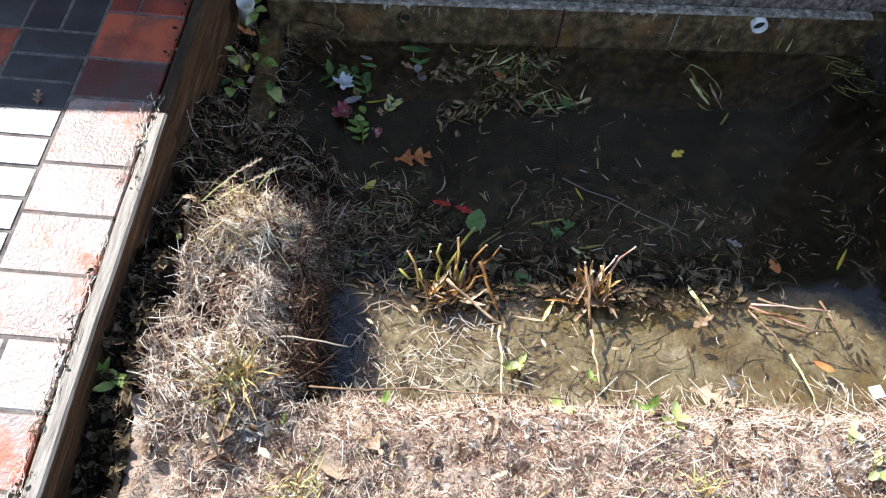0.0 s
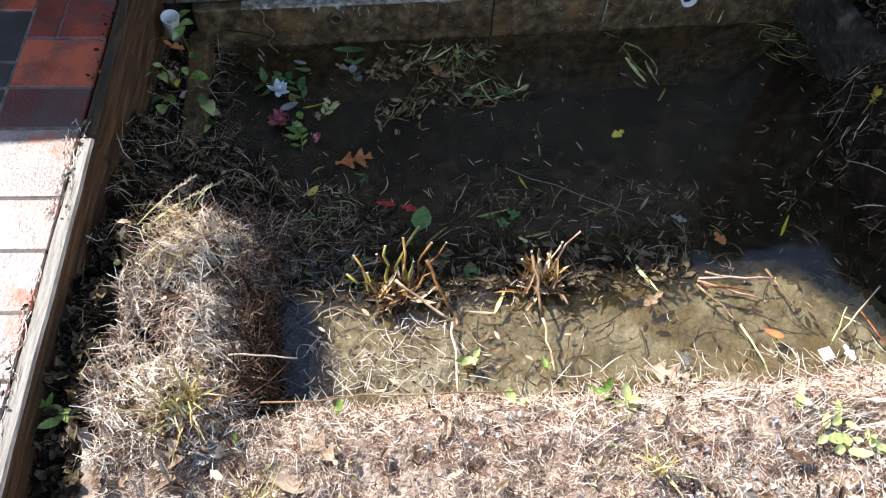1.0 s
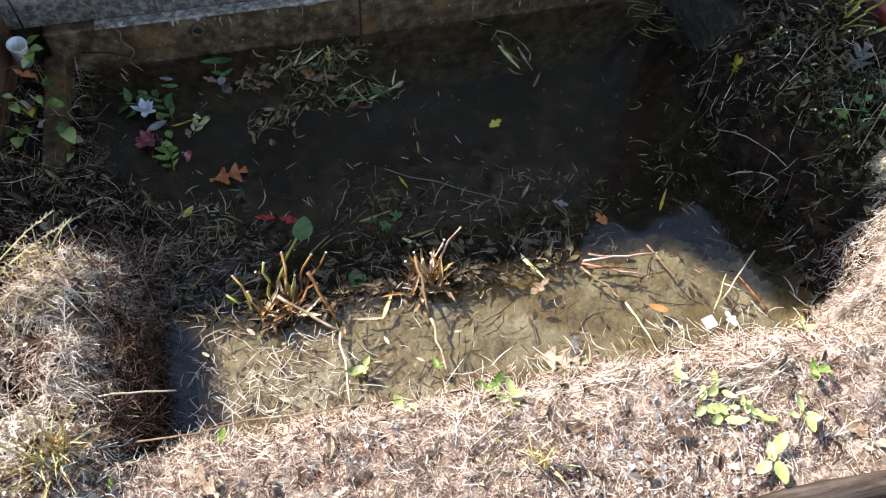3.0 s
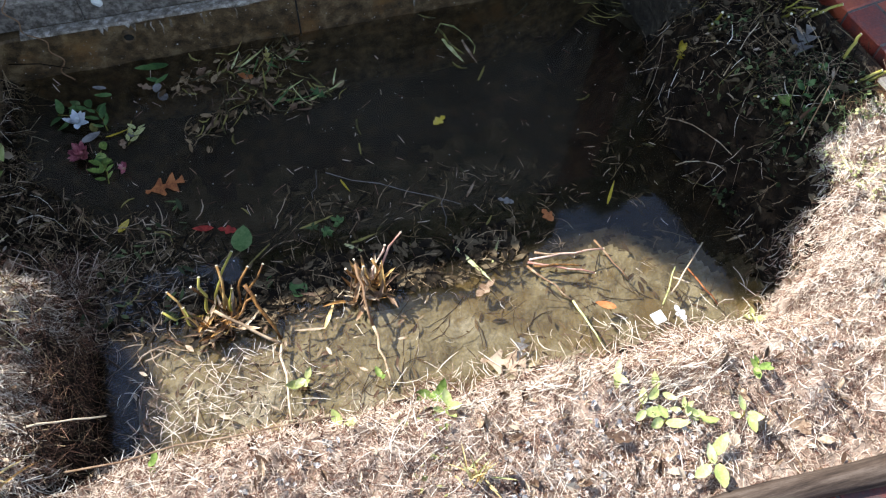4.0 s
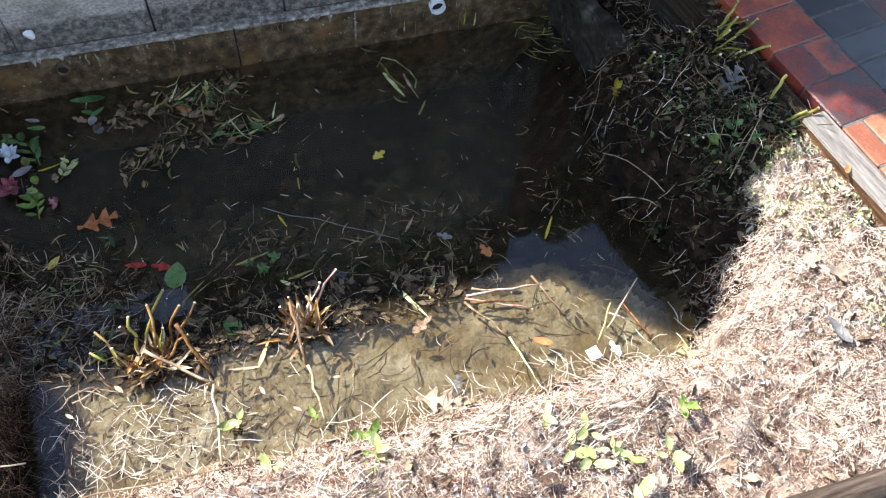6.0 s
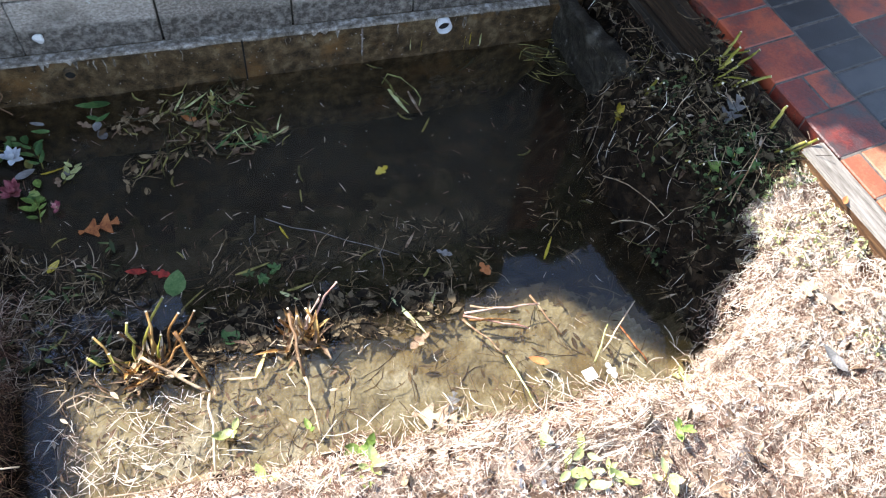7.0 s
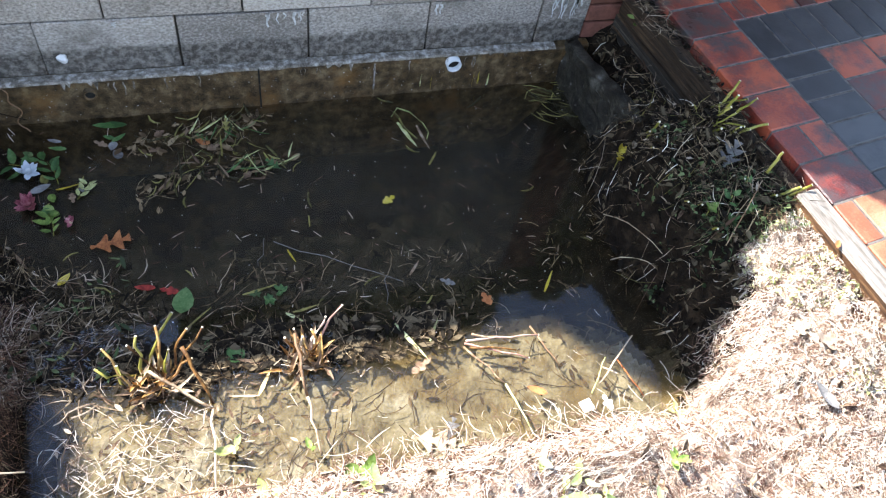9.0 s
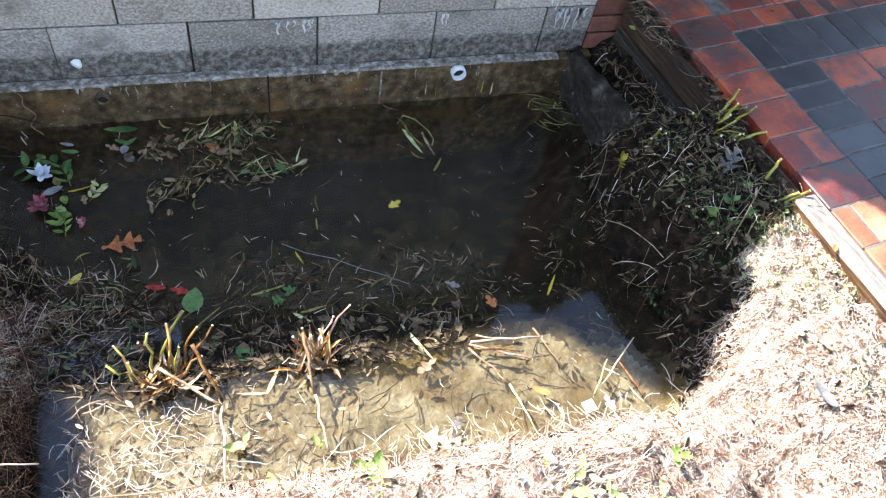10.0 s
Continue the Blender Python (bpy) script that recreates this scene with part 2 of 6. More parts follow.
M["bore"] = mat("dark_pipe_bore", [(0.015, 0.014, 0.012), (0.03, 0.028, 0.024)], 0.8)
M["stem_green"] = mat("olive_green_stem", [(0.11, 0.10, 0.014), (0.25, 0.23, 0.035), (0.37, 0.33, 0.09)], 0.5, 30, 180, 0.3, 0.001, "object", amount=0.5, stretch=(1, 1, 0.3))
M["stem_rust"] = mat("rusty_orange_stem", [(0.10, 0.045, 0.015), (0.34, 0.17, 0.05), (0.48, 0.32, 0.12)], 0.6, 30, 180, 0.3, 0.001, "object", amount=0.7, stretch=(1, 1, 0.3))
M["stem_tan"] = mat("dry_tan_stalk", [(0.22, 0.13, 0.07), (0.45, 0.34, 0.22), (0.60, 0.50, 0.36)], 0.6, 30, 180, 0.3, 0.001, "object", amount=0.6)
M["stem_pink"] = mat("pinkish_stalk", [(0.36, 0.16, 0.12), (0.55, 0.33, 0.26), (0.65, 0.48, 0.38)], 0.55, 30, 180, 0.3, 0.001, "object", amount=0.5)
M["pith"] = mat("pale_cut_pith", [(0.62, 0.54, 0.38), (0.80, 0.74, 0.60)], 0.7, 60, 200)
M["bark"] = mat("grey_brown_bark", [(0.06, 0.045, 0.03), (0.14, 0.11, 0.08)], 0.9, 30, 120, 0.8)
M["hedge"] = mat("dark_hedge_leaves", [(0.02, 0.04, 0.012), (0.05, 0.09, 0.02), (0.10, 0.15, 0.04)], 0.5, 30, 200, 0.2, 0.001, "island", amount=0.8)
M["brick_red"] = mat("dull_red_brick", [(0.12, 0.05, 0.035), (0.25, 0.10, 0.07)], 0.9, 20, 150, 0.7, 0.003, "object")
M["pebble"] = mat("pale_pebbles", [(0.25, 0.23, 0.21), (0.45, 0.43, 0.41), (0.65, 0.63, 0.61)], 0.8, 40, 200, 0.3, 0.001, "island", amount=1.0)


def water_material():
    m = bpy.data.materials.new("murky_pond_water")
    m.use_nodes = True
    nt = m.node_tree
    nt.nodes.remove(nt.nodes["Principled BSDF"])
    out = nt.nodes["Material Output"]
    clear = nt.nodes.new("ShaderNodeBsdfTransparent")
    clear.inputs[0].default_value = (0.645, 0.615, 0.535, 1)
    murk = nt.nodes.new("ShaderNodeBsdfDiffuse")
    co = nt.nodes.new("ShaderNodeTexCoord")
    nz = nt.nodes.new("ShaderNodeTexNoise")
    nz.inputs["Scale"].default_value, nz.inputs["Detail"].default_value = 3.0, 4.0
    nt.links.new(co.outputs["Object"], nz.inputs["Vector"])
    rp = nt.nodes.new("ShaderNodeValToRGB")
    rp.color_ramp.elements[0].position, rp.color_ramp.elements[1].position = 0.35, 0.7
    rp.color_ramp.elements[0].color, rp.color_ramp.elements[1].color = (0.17, 0.13, 0.075, 1), (0.40, 0.325, 0.20, 1)
    nt.links.new(nz.outputs["Fac"], rp.inputs[0])
    nt.links.new(rp.outputs[0], murk.inputs[0])
    body = nt.nodes.new("ShaderNodeMixShader")
    body.inputs[0].default_value = 0.052
    nt.links.new(clear.outputs[0], body.inputs[1])
    nt.links.new(murk.outputs[0], body.inputs[2])
    gloss = nt.nodes.new("ShaderNodeBsdfGlossy")
    gloss.inputs["Roughness"].default_value = 0.03
    # Blue tint painted into the reflections, to deepen the mirrored sky.
    gloss.inputs["Color"].default_value = (0.80, 0.87, 1.0, 1)
    bp = nt.nodes.new("ShaderNodeBump")
    bp.inputs["Strength"].default_value, bp.inputs["Distance"].default_value = 0.05, 0.01
    n2 = nt.nodes.new("ShaderNodeTexNoise")
    n2.inputs["Scale"].default_value = 9.0
    nt.links.new(co.outputs["Object"], n2.inputs["Vector"])
    nt.links.new(n2.outputs["Fac"], bp.inputs["Height"])
    nt.links.new(bp.outputs[0], gloss.inputs["Normal"])
    facing = nt.nodes.new("ShaderNodeLayerWeight")
    facing.inputs["Blend"].default_value = 0.5
    steep = nt.nodes.new("ShaderNodeMath")
    steep.operation = "POWER"
    nt.links.new(facing.outputs["Facing"], steep.inputs[0])
    steep.inputs[1].default_value = 5.0
    fr = nt.nodes.new("ShaderNodeMath")
    fr.operation = "MULTIPLY_ADD"
    nt.links.new(steep.outputs[0], fr.inputs[0])
    fr.inputs[1].default_value, fr.inputs[2].default_value = 0.95, 0.034
    top = nt.nodes.new("ShaderNodeMixShader")
    nt.links.new(fr.outputs[0], top.inputs[0])
    nt.links.new(body.outputs[0], top.inputs[1])
    nt.links.new(gloss.outputs[0], top.inputs[2])
    nt.links.new(top.outputs[0], out.inputs[0])
    return m


M["water"] = water_material()


# ---- small builders ----
def thing(name, label, category, at=(0, 0, 0), group="", kind=""):
    ob = new(name)
    ob.empty_display_size = 0.02
    ob.location = at
    return tagged(ob, label, category, group, kind)


def mesh_of(name, bm, material):
    me = bpy.data.meshes.new(name)
    bm.to_mesh(me)
    bm.free()
    for m in material if isinstance(material, (list, tuple)) else (material,):
        me.materials.append(m)
    return me


def part(name, bm, material, parent=None, label="", m=None):
    """Links a bmesh (or a mesh) as one object under a thing or a part."""
    me = bm if isinstance(bm, bpy.types.Mesh) else mesh_of(name, bm, material)
    ob = new(name, me)
    ob.parent = parent
    if m is not None:
        ob.matrix_basis = m
    return tagged(ob, label)


def box(sx, sy, sz, bevel=0.004, at=(0, 0, 0), segments=1):
    bm = bmesh.new()
    bmesh.ops.create_cube(bm, size=1.0)
    bmesh.ops.scale(bm, vec=(sx, sy, sz), verts=bm.verts)
    if bevel:
        bmesh.ops.bevel(bm, geom=list(bm.edges), offset=bevel, segments=segments, affect="EDGES", profile=0.5)
    bmesh.ops.translate(bm, vec=at, verts=bm.verts)
    return bm


def plank(length, thick, height, wear=0.003, step=0.03, seed=0):
    """A board along y with its top at 0, its edges worn and wavy."""
    bm = box(thick, length, height, 0.006, (0, 0, -height / 2))
    n = max(2, int(length / step))
    for i in range(1, n):
        y = -length / 2 + length * i / n
        bmesh.ops.bisect_plane(bm, geom=list(bm.verts) + list(bm.edges) + list(bm.faces), plane_co=(0, y, 0), plane_no=(0, 1, 0))
    for v in bm.verts:
        k = noise.noise_vector(Vector((v.co.x * 9 + seed, v.co.y * 7, v.co.z * 9)))
        v.co += Vector((k.x * wear, 0, k.z * wear))
    return bm


def tone_top(me):
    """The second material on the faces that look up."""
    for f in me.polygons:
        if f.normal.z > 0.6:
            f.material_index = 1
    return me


def tube(points, radii, sides=7, closed=True):
    """A tapered, bent tube through the points."""
    bm = bmesh.new()
    rings = []
    pts = [Vector(p) for p in points]
    for i, p in enumerate(pts):
        d = (pts[min(i + 1, len(pts) - 1)] - pts[max(i - 1, 0)]).normalized()
        u = d.orthogonal().normalized()
        w = d.cross(u)
        rings.append([bm.verts.new(p + radii[i] * (math.cos(a) * u + math.sin(a) * w)) for a in [2 * math.pi * k / sides for k in range(sides)]])
    for a, b in zip(rings, rings[1:]):
        for k in range(sides):
            f = bm.faces.new((a[k], a[(k + 1) % sides], b[(k + 1) % sides], b[k]))
            f.smooth = True
    if closed:
        bm.faces.new(rings[-1])
        bm.faces.new(rings[0][::-1])
    return bm


def disc(at, way, radius, thick=0.0012, sides=8):
    p, d = Vector(at), Vector(way).normalized()
    return tube([p, p + d * thick], [radius, radius * 0.9], sides)


def leaf_bmesh(length, width, kind="oval", curl=0.15, fold=0.2, seed=0):
    """A leaf along +y from its stalk: a grid of small faces with a folded midrib, curl and outline of its kind."""
    rg = random.Random(seed)
    bm = bmesh.new()
    n = 14 if kind in ("oak", "maple") else 9
    rows = []
    for i in range(n + 1):
        s = i / n
        if kind == "blade":
            w = width * (1 - s) ** 0.6 * (0.35 + min(1, 3 * s) * 0.65)
        elif kind == "oak":
            w = width * (math.sin(math.pi * min(1, s * 0.97 + 0.02)) ** 0.6) * (0.55 + 0.45 * math.cos(s * 6 * math.pi + 0.6))
        elif kind == "maple":
            w = width * (1.15 - s) * (0.35 + 0.65 * abs(math.cos(s * 2.5 * math.pi))) * min(1, 5 * s + 0.1)
        else:
            w = width * math.sin(math.pi * s ** 0.8) ** 0.75 * (1 + 0.07 * (i % 2))
        w = max(w, 0.02 * width)
        row = []
        for k in (-1, -0.5, 0, 0.5, 1):
            x = k * w * 0.5
            z = abs(k) * w * fold + curl * length * (s - 0.4) ** 2 * 2 + rg.uniform(-1, 1) * 0.02 * length * abs(k)
            back = -abs(k) * w * 0.25 if kind in ("oak", "maple") else 0
            row.append(bm.verts.new((x, s * length - back, z)))
        rows.append(row)
    for a, b in zip(rows, rows[1:]):
        for k in range(4):
            f = bm.faces.new((a[k], a[k + 1], b[k + 1], b[k]))
            f.smooth = True
    return bm


# ---- the lie of the land ----
TABLE = np.random.RandomState(7).rand(64, 64)


def vnoise(x, y, s, k=0):
    x, y = np.asarray(x) * s + 17.3 * k, np.asarray(y) * s + 5.7 * k
    i, j = np.floor(x).astype(int), np.floor(y).astype(int)
    u, v = x - i, y - j
    u, v = u * u * (3 - 2 * u), v * v * (3 - 2 * v)
    g = lambda a, b: TABLE[a % 64, b % 64]
    return (g(i, j) * (1 - u) + g(i + 1, j) * u) * (1 - v) + (g(i, j + 1) * (1 - u) + g(i + 1, j + 1) * u) * v - 0.5


def sstep(a, b, x):
    t = np.clip((x - a) / (b - a), 0, 1)
    return t * t * (3 - 2 * t)


def shore(x, y):
    xl = np.interp(-y, [0, 0.19, 0.42, 0.51, 0.66, 0.78, 0.95, 1.05, 1.35, 1.6], [-0.72, -0.715, -0.70, -0.58, -0.52, -0.51, -0.53, -0.515, -0.51, -0.5])
    xr = np.interp(-y, [0, 0.22, 0.44, 0.7, 0.89, 1.08, 1.3, 1.42], [1.43, 1.42, 1.33, 1.27, 1.29, 1.345, 1.33, 1.27])
    yn = np.interp(x, [-0.6, -0.45, 0.1, 0.6, 1.0, 1.26, 1.4], [-1.34, -1.355, -1.375, -1.375, -1.37, -1.40, -1.36])
    wob = 0.035 * vnoise(x, y, 7, 9) + 0.02 * vnoise(x, y, 14, 1) + 0.02 * vnoise(x, y, 35, 2)
    return xl - x + wob, x - xr + wob, yn - y + wob


def land(x, y):
    """The height of the soil and of the pond's bed."""
    x, y = np.asarray(x, float), np.asarray(y, float)
    a, b, c = shore(x, y)
    mound = np.interp(a, [0, 0.02, 0.05, 0.10, 0.16, 0.27, 0.5], [0, 0.12, 0.19, 0.24, 0.27, 0.27, 0.27]) + 0.05 * sstep(-1.2, -1.45, y)
    flat = np.interp(a, [0, 0.1, 0.2, 0.35], [0, 0.04, 0.11, 0.22])
    k = sstep(1.25, 0.75, np.hypot((x + 0.70) / 0.24, np.maximum(0, y + 1.08) / 0.24)) * sstep(-0.76, -0.95, y)
    k = np.where(y < -1.2, 1.0, k + (1 - k) * sstep(-1.08, -1.2, y))
    left = np.where(a > 0, mound * k + flat * (1 - k), -1)
    right = np.where(b > 0, np.interp(b, [0, 0.02, 0.05, 0.09, 0.2, 0.3], [0, 0.10, 0.24, 0.325, 0.365, 0.385]), -1)
    rear = np.interp(b, [0, 0.03, 0.06, 0.12], [0, 0.17, 0.22, 0.255])
    kr = sstep(-0.62, -0.42, y)
    right = np.where(b > 0, right * (1 - kr) + rear * kr, -1)
    near = np.where(c > 0, np.interp(c, [0, 0.05, 0.13, 0.2, 0.5], [0, 0.10, 0.25, 0.28, 0.29]), -1)
    h = np.maximum(np.maximum(left, right), near)
    trench = sstep(-0.855, -0.90, x) * sstep(-0.85, -1.0, y)
    h = h * (1 - trench) + trench * np.interp(-y, [0.8, 1.2, 1.45, 1.65], [0.26, 0.295, 0.28, 0.255])
    inside = -np.maximum(np.maximum(a, b), c)
    bed = -0.040 * sstep(0, 0.06, inside) - 0.26 * sstep(-1.03, -0.72, y) * sstep(0, 0.3, inside)
    bed = bed + 0.030 * np.exp(-((x - 0.0) / 0.30) ** 2 - ((y + 1.24) / 0.13) ** 2) - 0.06 * np.exp(-((x + 0.47) / 0.09) ** 2 - ((y + 1.2) / 0.2) ** 2)
    h = np.where(inside > 0, bed, h)
    h = h + np.where((inside < 0) & (x < -0.45) & (y > -1.5) & (y < -0.8), 0.055 * vnoise(x, y, 13, 41) + 0.04 * vnoise(x, y, 31, 42), 0.0) * sstep(0.0, 0.06, -inside)
    amp = np.where(inside > 0, 0.55, 1.35)
    return h + amp * (0.030 * vnoise(x, y, 9, 3) + 0.018 * vnoise(x, y, 25, 4) + 0.016 * vnoise(x, y, 52, 5)) * sstep(-0.01, 0.03, np.abs(inside))


def z_at(x, y):
    return float(land(np.array([x]), np.array([y]))[0])


PAVE_L, PAVE_R, PAVE_N = 0.385, 0.43, 0.30
far = np.array([-60, -25, -10, -5, -3, -2, -1.5])
xs = np.concatenate([far, np.arange(-1.05, 1.72, 0.011), -far[::-1] + 0.5])
ys = np.concatenate([far * 1.0 - 0.6, np.arange(-1.93, 0.02, 0.011), np.array([0.5, 1.5, 4, 10, 25, 60])])


def build_ground():
    gx, gy = np.meshgrid(xs, ys)
    gz = land(gx, gy)
    gz = np.where(gx > 1.64, 0.30, gz)
    gz = np.where(gx < -0.99, 0.20, gz)
    gz = np.where(gy < -1.88, 0.22, gz)
    gz = np.where(gy > 0.01, 0.25, gz)
    v = np.stack([gx, gy, gz], -1).reshape(-1, 3)
    ny, nx = gx.shape
    i = (np.arange(ny - 1)[:, None] * nx + np.arange(nx - 1)).ravel()
    f = np.stack([i, i + 1, i + 1 + nx, i + nx], -1)
    me = bpy.data.meshes.new("ground")
    me.from_pydata(v.tolist(), [], f.tolist())
    for m in (M["soil"], M["humus_shade"], M["silt"], M["mud"], M["silt_half_shade"]):
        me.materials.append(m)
    cx, cy = v[f].mean(1)[:, 0], v[f].mean(1)[:, 1]
    a, b, c = shore(cx, cy)
    jit = 0.06 * vnoise(cx, cy, 20, 8)
    # Dark slot on banks and trench, where shade is painted into the soil.
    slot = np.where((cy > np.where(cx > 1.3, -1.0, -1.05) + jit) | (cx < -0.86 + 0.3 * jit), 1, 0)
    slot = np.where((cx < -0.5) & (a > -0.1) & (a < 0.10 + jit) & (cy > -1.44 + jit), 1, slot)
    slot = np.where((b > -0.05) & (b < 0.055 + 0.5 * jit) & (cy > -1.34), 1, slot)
    # Dark under the heap, for the shade between the straws.
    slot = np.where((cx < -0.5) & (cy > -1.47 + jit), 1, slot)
    slot = np.where((c > 0) & (c < 0.05) & (a < 0) & (b < 0), 1, slot)
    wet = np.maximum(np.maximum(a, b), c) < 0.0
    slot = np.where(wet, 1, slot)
    # Mud here stands in for the bed in shade beyond the arc.
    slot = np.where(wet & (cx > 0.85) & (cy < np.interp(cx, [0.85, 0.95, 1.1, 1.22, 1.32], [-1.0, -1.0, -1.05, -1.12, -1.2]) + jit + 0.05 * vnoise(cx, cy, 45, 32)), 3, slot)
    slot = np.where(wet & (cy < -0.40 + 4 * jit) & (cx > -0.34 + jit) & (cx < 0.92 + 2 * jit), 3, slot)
    # Silt stops at the shadow's edge; darker tones paint the shade beyond.
    shade_edge = np.interp(cx, [0.2, 0.7, 0.95, 1.1, 1.22, 1.32], [-1.06, -1.05, -1.055, -1.11, -1.185, -1.27]) + jit + 0.05 * vnoise(cx, cy, 45, 31)
    slot = np.where(wet & (cy < shade_edge + 0.045 + 0.06 * vnoise(cx, cy, 38, 35)) & (cx > -0.40 + jit), 4, slot)
    slot = np.where(wet & (cy < shade_edge) & (cx > -0.36 + jit), 2, slot)
    # Right bank: dark slot follows the shadow's edge, its shade painted in.
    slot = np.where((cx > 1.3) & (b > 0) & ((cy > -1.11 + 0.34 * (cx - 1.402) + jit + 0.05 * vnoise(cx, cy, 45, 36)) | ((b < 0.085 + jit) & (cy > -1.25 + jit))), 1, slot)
    slot = np.where((np.abs(cx - 0.3) > 1.5) | (cy > 0.02) | (cy < -1.9), 0, slot)
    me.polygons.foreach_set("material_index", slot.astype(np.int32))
    me.polygons.foreach_set("use_smooth", np.ones(len(f), bool))
    tagged(new("ground", me), "dry litter-strewn soil with banks falling to a pond", "ground", kind="structure")


build_ground()
bm = bmesh.new()
bmesh.ops.create_grid(bm, x_segments=1, y_segments=1, size=1.0)
bmesh.ops.scale(bm, vec=(1.16, 0.75, 1), verts=bm.verts)
bmesh.ops.translate(bm, vec=(0.35, -0.74, 0), verts=bm.verts)
tagged(new("water", mesh_of("water", bm, M["water"])), "still murky olive-brown pond water in deep shade and sun", "water", kind="structure")

# ---- block wall on its footing ----
BL, BH = 0.406, 0.203
wall = thing("wall_north", "low grey concrete block wall with open dark joints", "wall", kind="structure")
part("mortar", box(4.60, 0.17, 1.21, 0, (-0.91, 0.10, 0.172 + 0.607)), M["mortar"], wall)
WALL_END = 1.402
block_meshes = {}
for row in range(6):
    for k in range(-8, 4):
        x0 = k * BL + (BL / 2 if row % 2 else 0)
        x1 = min(x0 + BL, WALL_END)
        if x1 - x0 < 0.05:
            continue
        key = (round(x1 - x0, 3), row == 0)
        if key not in block_meshes:
            block_meshes[key] = mesh_of("block", box(x1 - x0 - 0.005, 0.194, BH - 0.005, 0.003), M["block_splashed"] if row == 0 else M["block"])
        dx, dy = random.uniform(-0.0015, 0.0015), random.uniform(-0.003, 0.003)
        if row == 0 and k == 0 - 1:
            dx -= 0.003
        part("block", block_meshes[key], None, wall, m=Matrix.Translation(((x0 + x1) / 2 + dx, 0.097 + dy, 0.172 + BH * (row + 0.5))) @ pose(0, 0, 0, 0, 0, random.uniform(-0.15, 0.15)))
full = block_meshes[(BL, False)]

wall_b = thing("wall_return", "grey concrete block wall set back behind the paving", "wall", kind="structure")
part("mortar", box(1.90, 0.17, 1.21, 0, (2.32, 0.42, 0.172 + 0.607)), M["mortar"], wall_b)
for row in range(6):
    for k in range(-1, 4):
        part("block", full, None, wall_b, m=pose(1.84 + k * BL + (BL / 2 if row % 2 else 0) - 0.1, 0.417, 0.172 + BH * (row + 0.5)))


def footing():
    bm = box(2.20, 0.30, 0.62, 0.006, (0.34, 0.122, -0.142))
    for i in range(1, 60):
        bmesh.ops.bisect_plane(bm, geom=list(bm.verts) + list(bm.edges) + list(bm.faces), plane_co=(-0.76 + 2.2 * i / 60, 0, 0), plane_no=(1, 0, 0))
    for z in (0.0, 0.04, 0.08, 0.12, 0.15):
        bmesh.ops.bisect_plane(bm, geom=list(bm.verts) + list(bm.edges) + list(bm.faces), plane_co=(0, 0, z), plane_no=(0, 0, 1))
    for v in bm.verts:
        k = noise.noise_vector(v.co * 9)
        v.co += Vector((0, k.y * 0.008, k.z * 0.005 if v.co.z > 0.1 else 0))
    return bm


foot = thing("footing", "rust-stained wet concrete footing under the block wall", "footing", kind="structure")
part("slab", footing(), M["footing"], foot)


def crust(x0, x1, seed):
    """A ragged lime crust along the ledge, with runs down the face."""
    rg = random.Random(seed)
    bm = bmesh.new()
    n = int((x1 - x0) / 0.008)
    prev = None
    for i in range(n + 1):
        x = x0 + (x1 - x0) * i / n
        drop = (0.002 + 0.012 * max(0, noise.noise(Vector((x * 9, seed, 0)))) + (rg.uniform(0.0, 0.035) if noise.noise(Vector((x * 5, 3, seed))) > 0.2 and rg.random() < 0.35 else 0)) * min(1, 12 * (x - x0) + 0.05, 12 * (x1 - x) + 0.05)
        y = -0.0345
        row = [bm.verts.new(p) for p in ((x, 0.001, 0.176), (x, y + 0.004, 0.175), (x, y, 0.168), (x, y + 0.001, 0.168 - drop))]
        if prev:
            for k in range(3):
                bm.faces.new((prev[k], prev[k + 1], row[k + 1], row[k]))
        prev = row
    return bm


part("crust", crust(-0.60, 1.30, 1), M["lime"], foot, "pale lime crust with runs")
part("crack", box(0.005, 0.006, 0.17, 0, (0.235, -0.0335, 0.085)), M["bore"], foot)
part("streak", box(0.006, 0.004, 0.12, 0.001, (0.630, -0.034, 0.10)), M["lime"], foot, "pale drip line")



def face_drips(x0, x1, n, seed):
    """Thin lime drips down the footing's face."""
    rg = random.Random(seed)
    bm = bmesh.new()
    for k in range(n):
        x, w, l = rg.uniform(x0, x1), rg.uniform(0.001, 0.0035), rg.uniform(0.015, 0.06)
        pts = [bm.verts.new((x + q * w * (1 - 0.7 * i / 5) + 0.002 * math.sin(5 * i + k), -0.0405, 0.165 - l * i / 5)) for i in range(6) for q in (-1, 1)]
        for i in range(5):
            bm.faces.new((pts[2 * i], pts[2 * i + 1], pts[2 * i + 3], pts[2 * i + 2]))
    return bm


part("drips", face_drips(-0.24, 0.10, 8, 3), M["lime"], foot, "pale lime drips")
part("drips", face_drips(0.25, 1.05, 9, 4), M["lime"], foot, "pale lime drips")


def face_specks(n, seed):
    """Tiny pale grit stuck to the footing's face."""
    rg = random.Random(seed)
    bm = bmesh.new()
    for k in range(n):
        r, p = rg.uniform(0.0009, 0.0024), Vector((rg.uniform(-0.70, 1.34), -0.0415, rg.uniform(0.02, 0.155)))
        ring = [bm.verts.new(p + Vector((r * math.cos(a), 0, r * rg.uniform(0.6, 1) * math.sin(a)))) for a in [2 * math.pi * q / 5 for q in range(5)]]
        tip = bm.verts.new(p + Vector((0, -r, 0)))
        for q in range(5):
            bm.faces.new((ring[q], ring[(q + 1) % 5], tip))
    return bm


grit = part("grit", face_specks(170, 5), M["pebble"], foot, "pale grit")
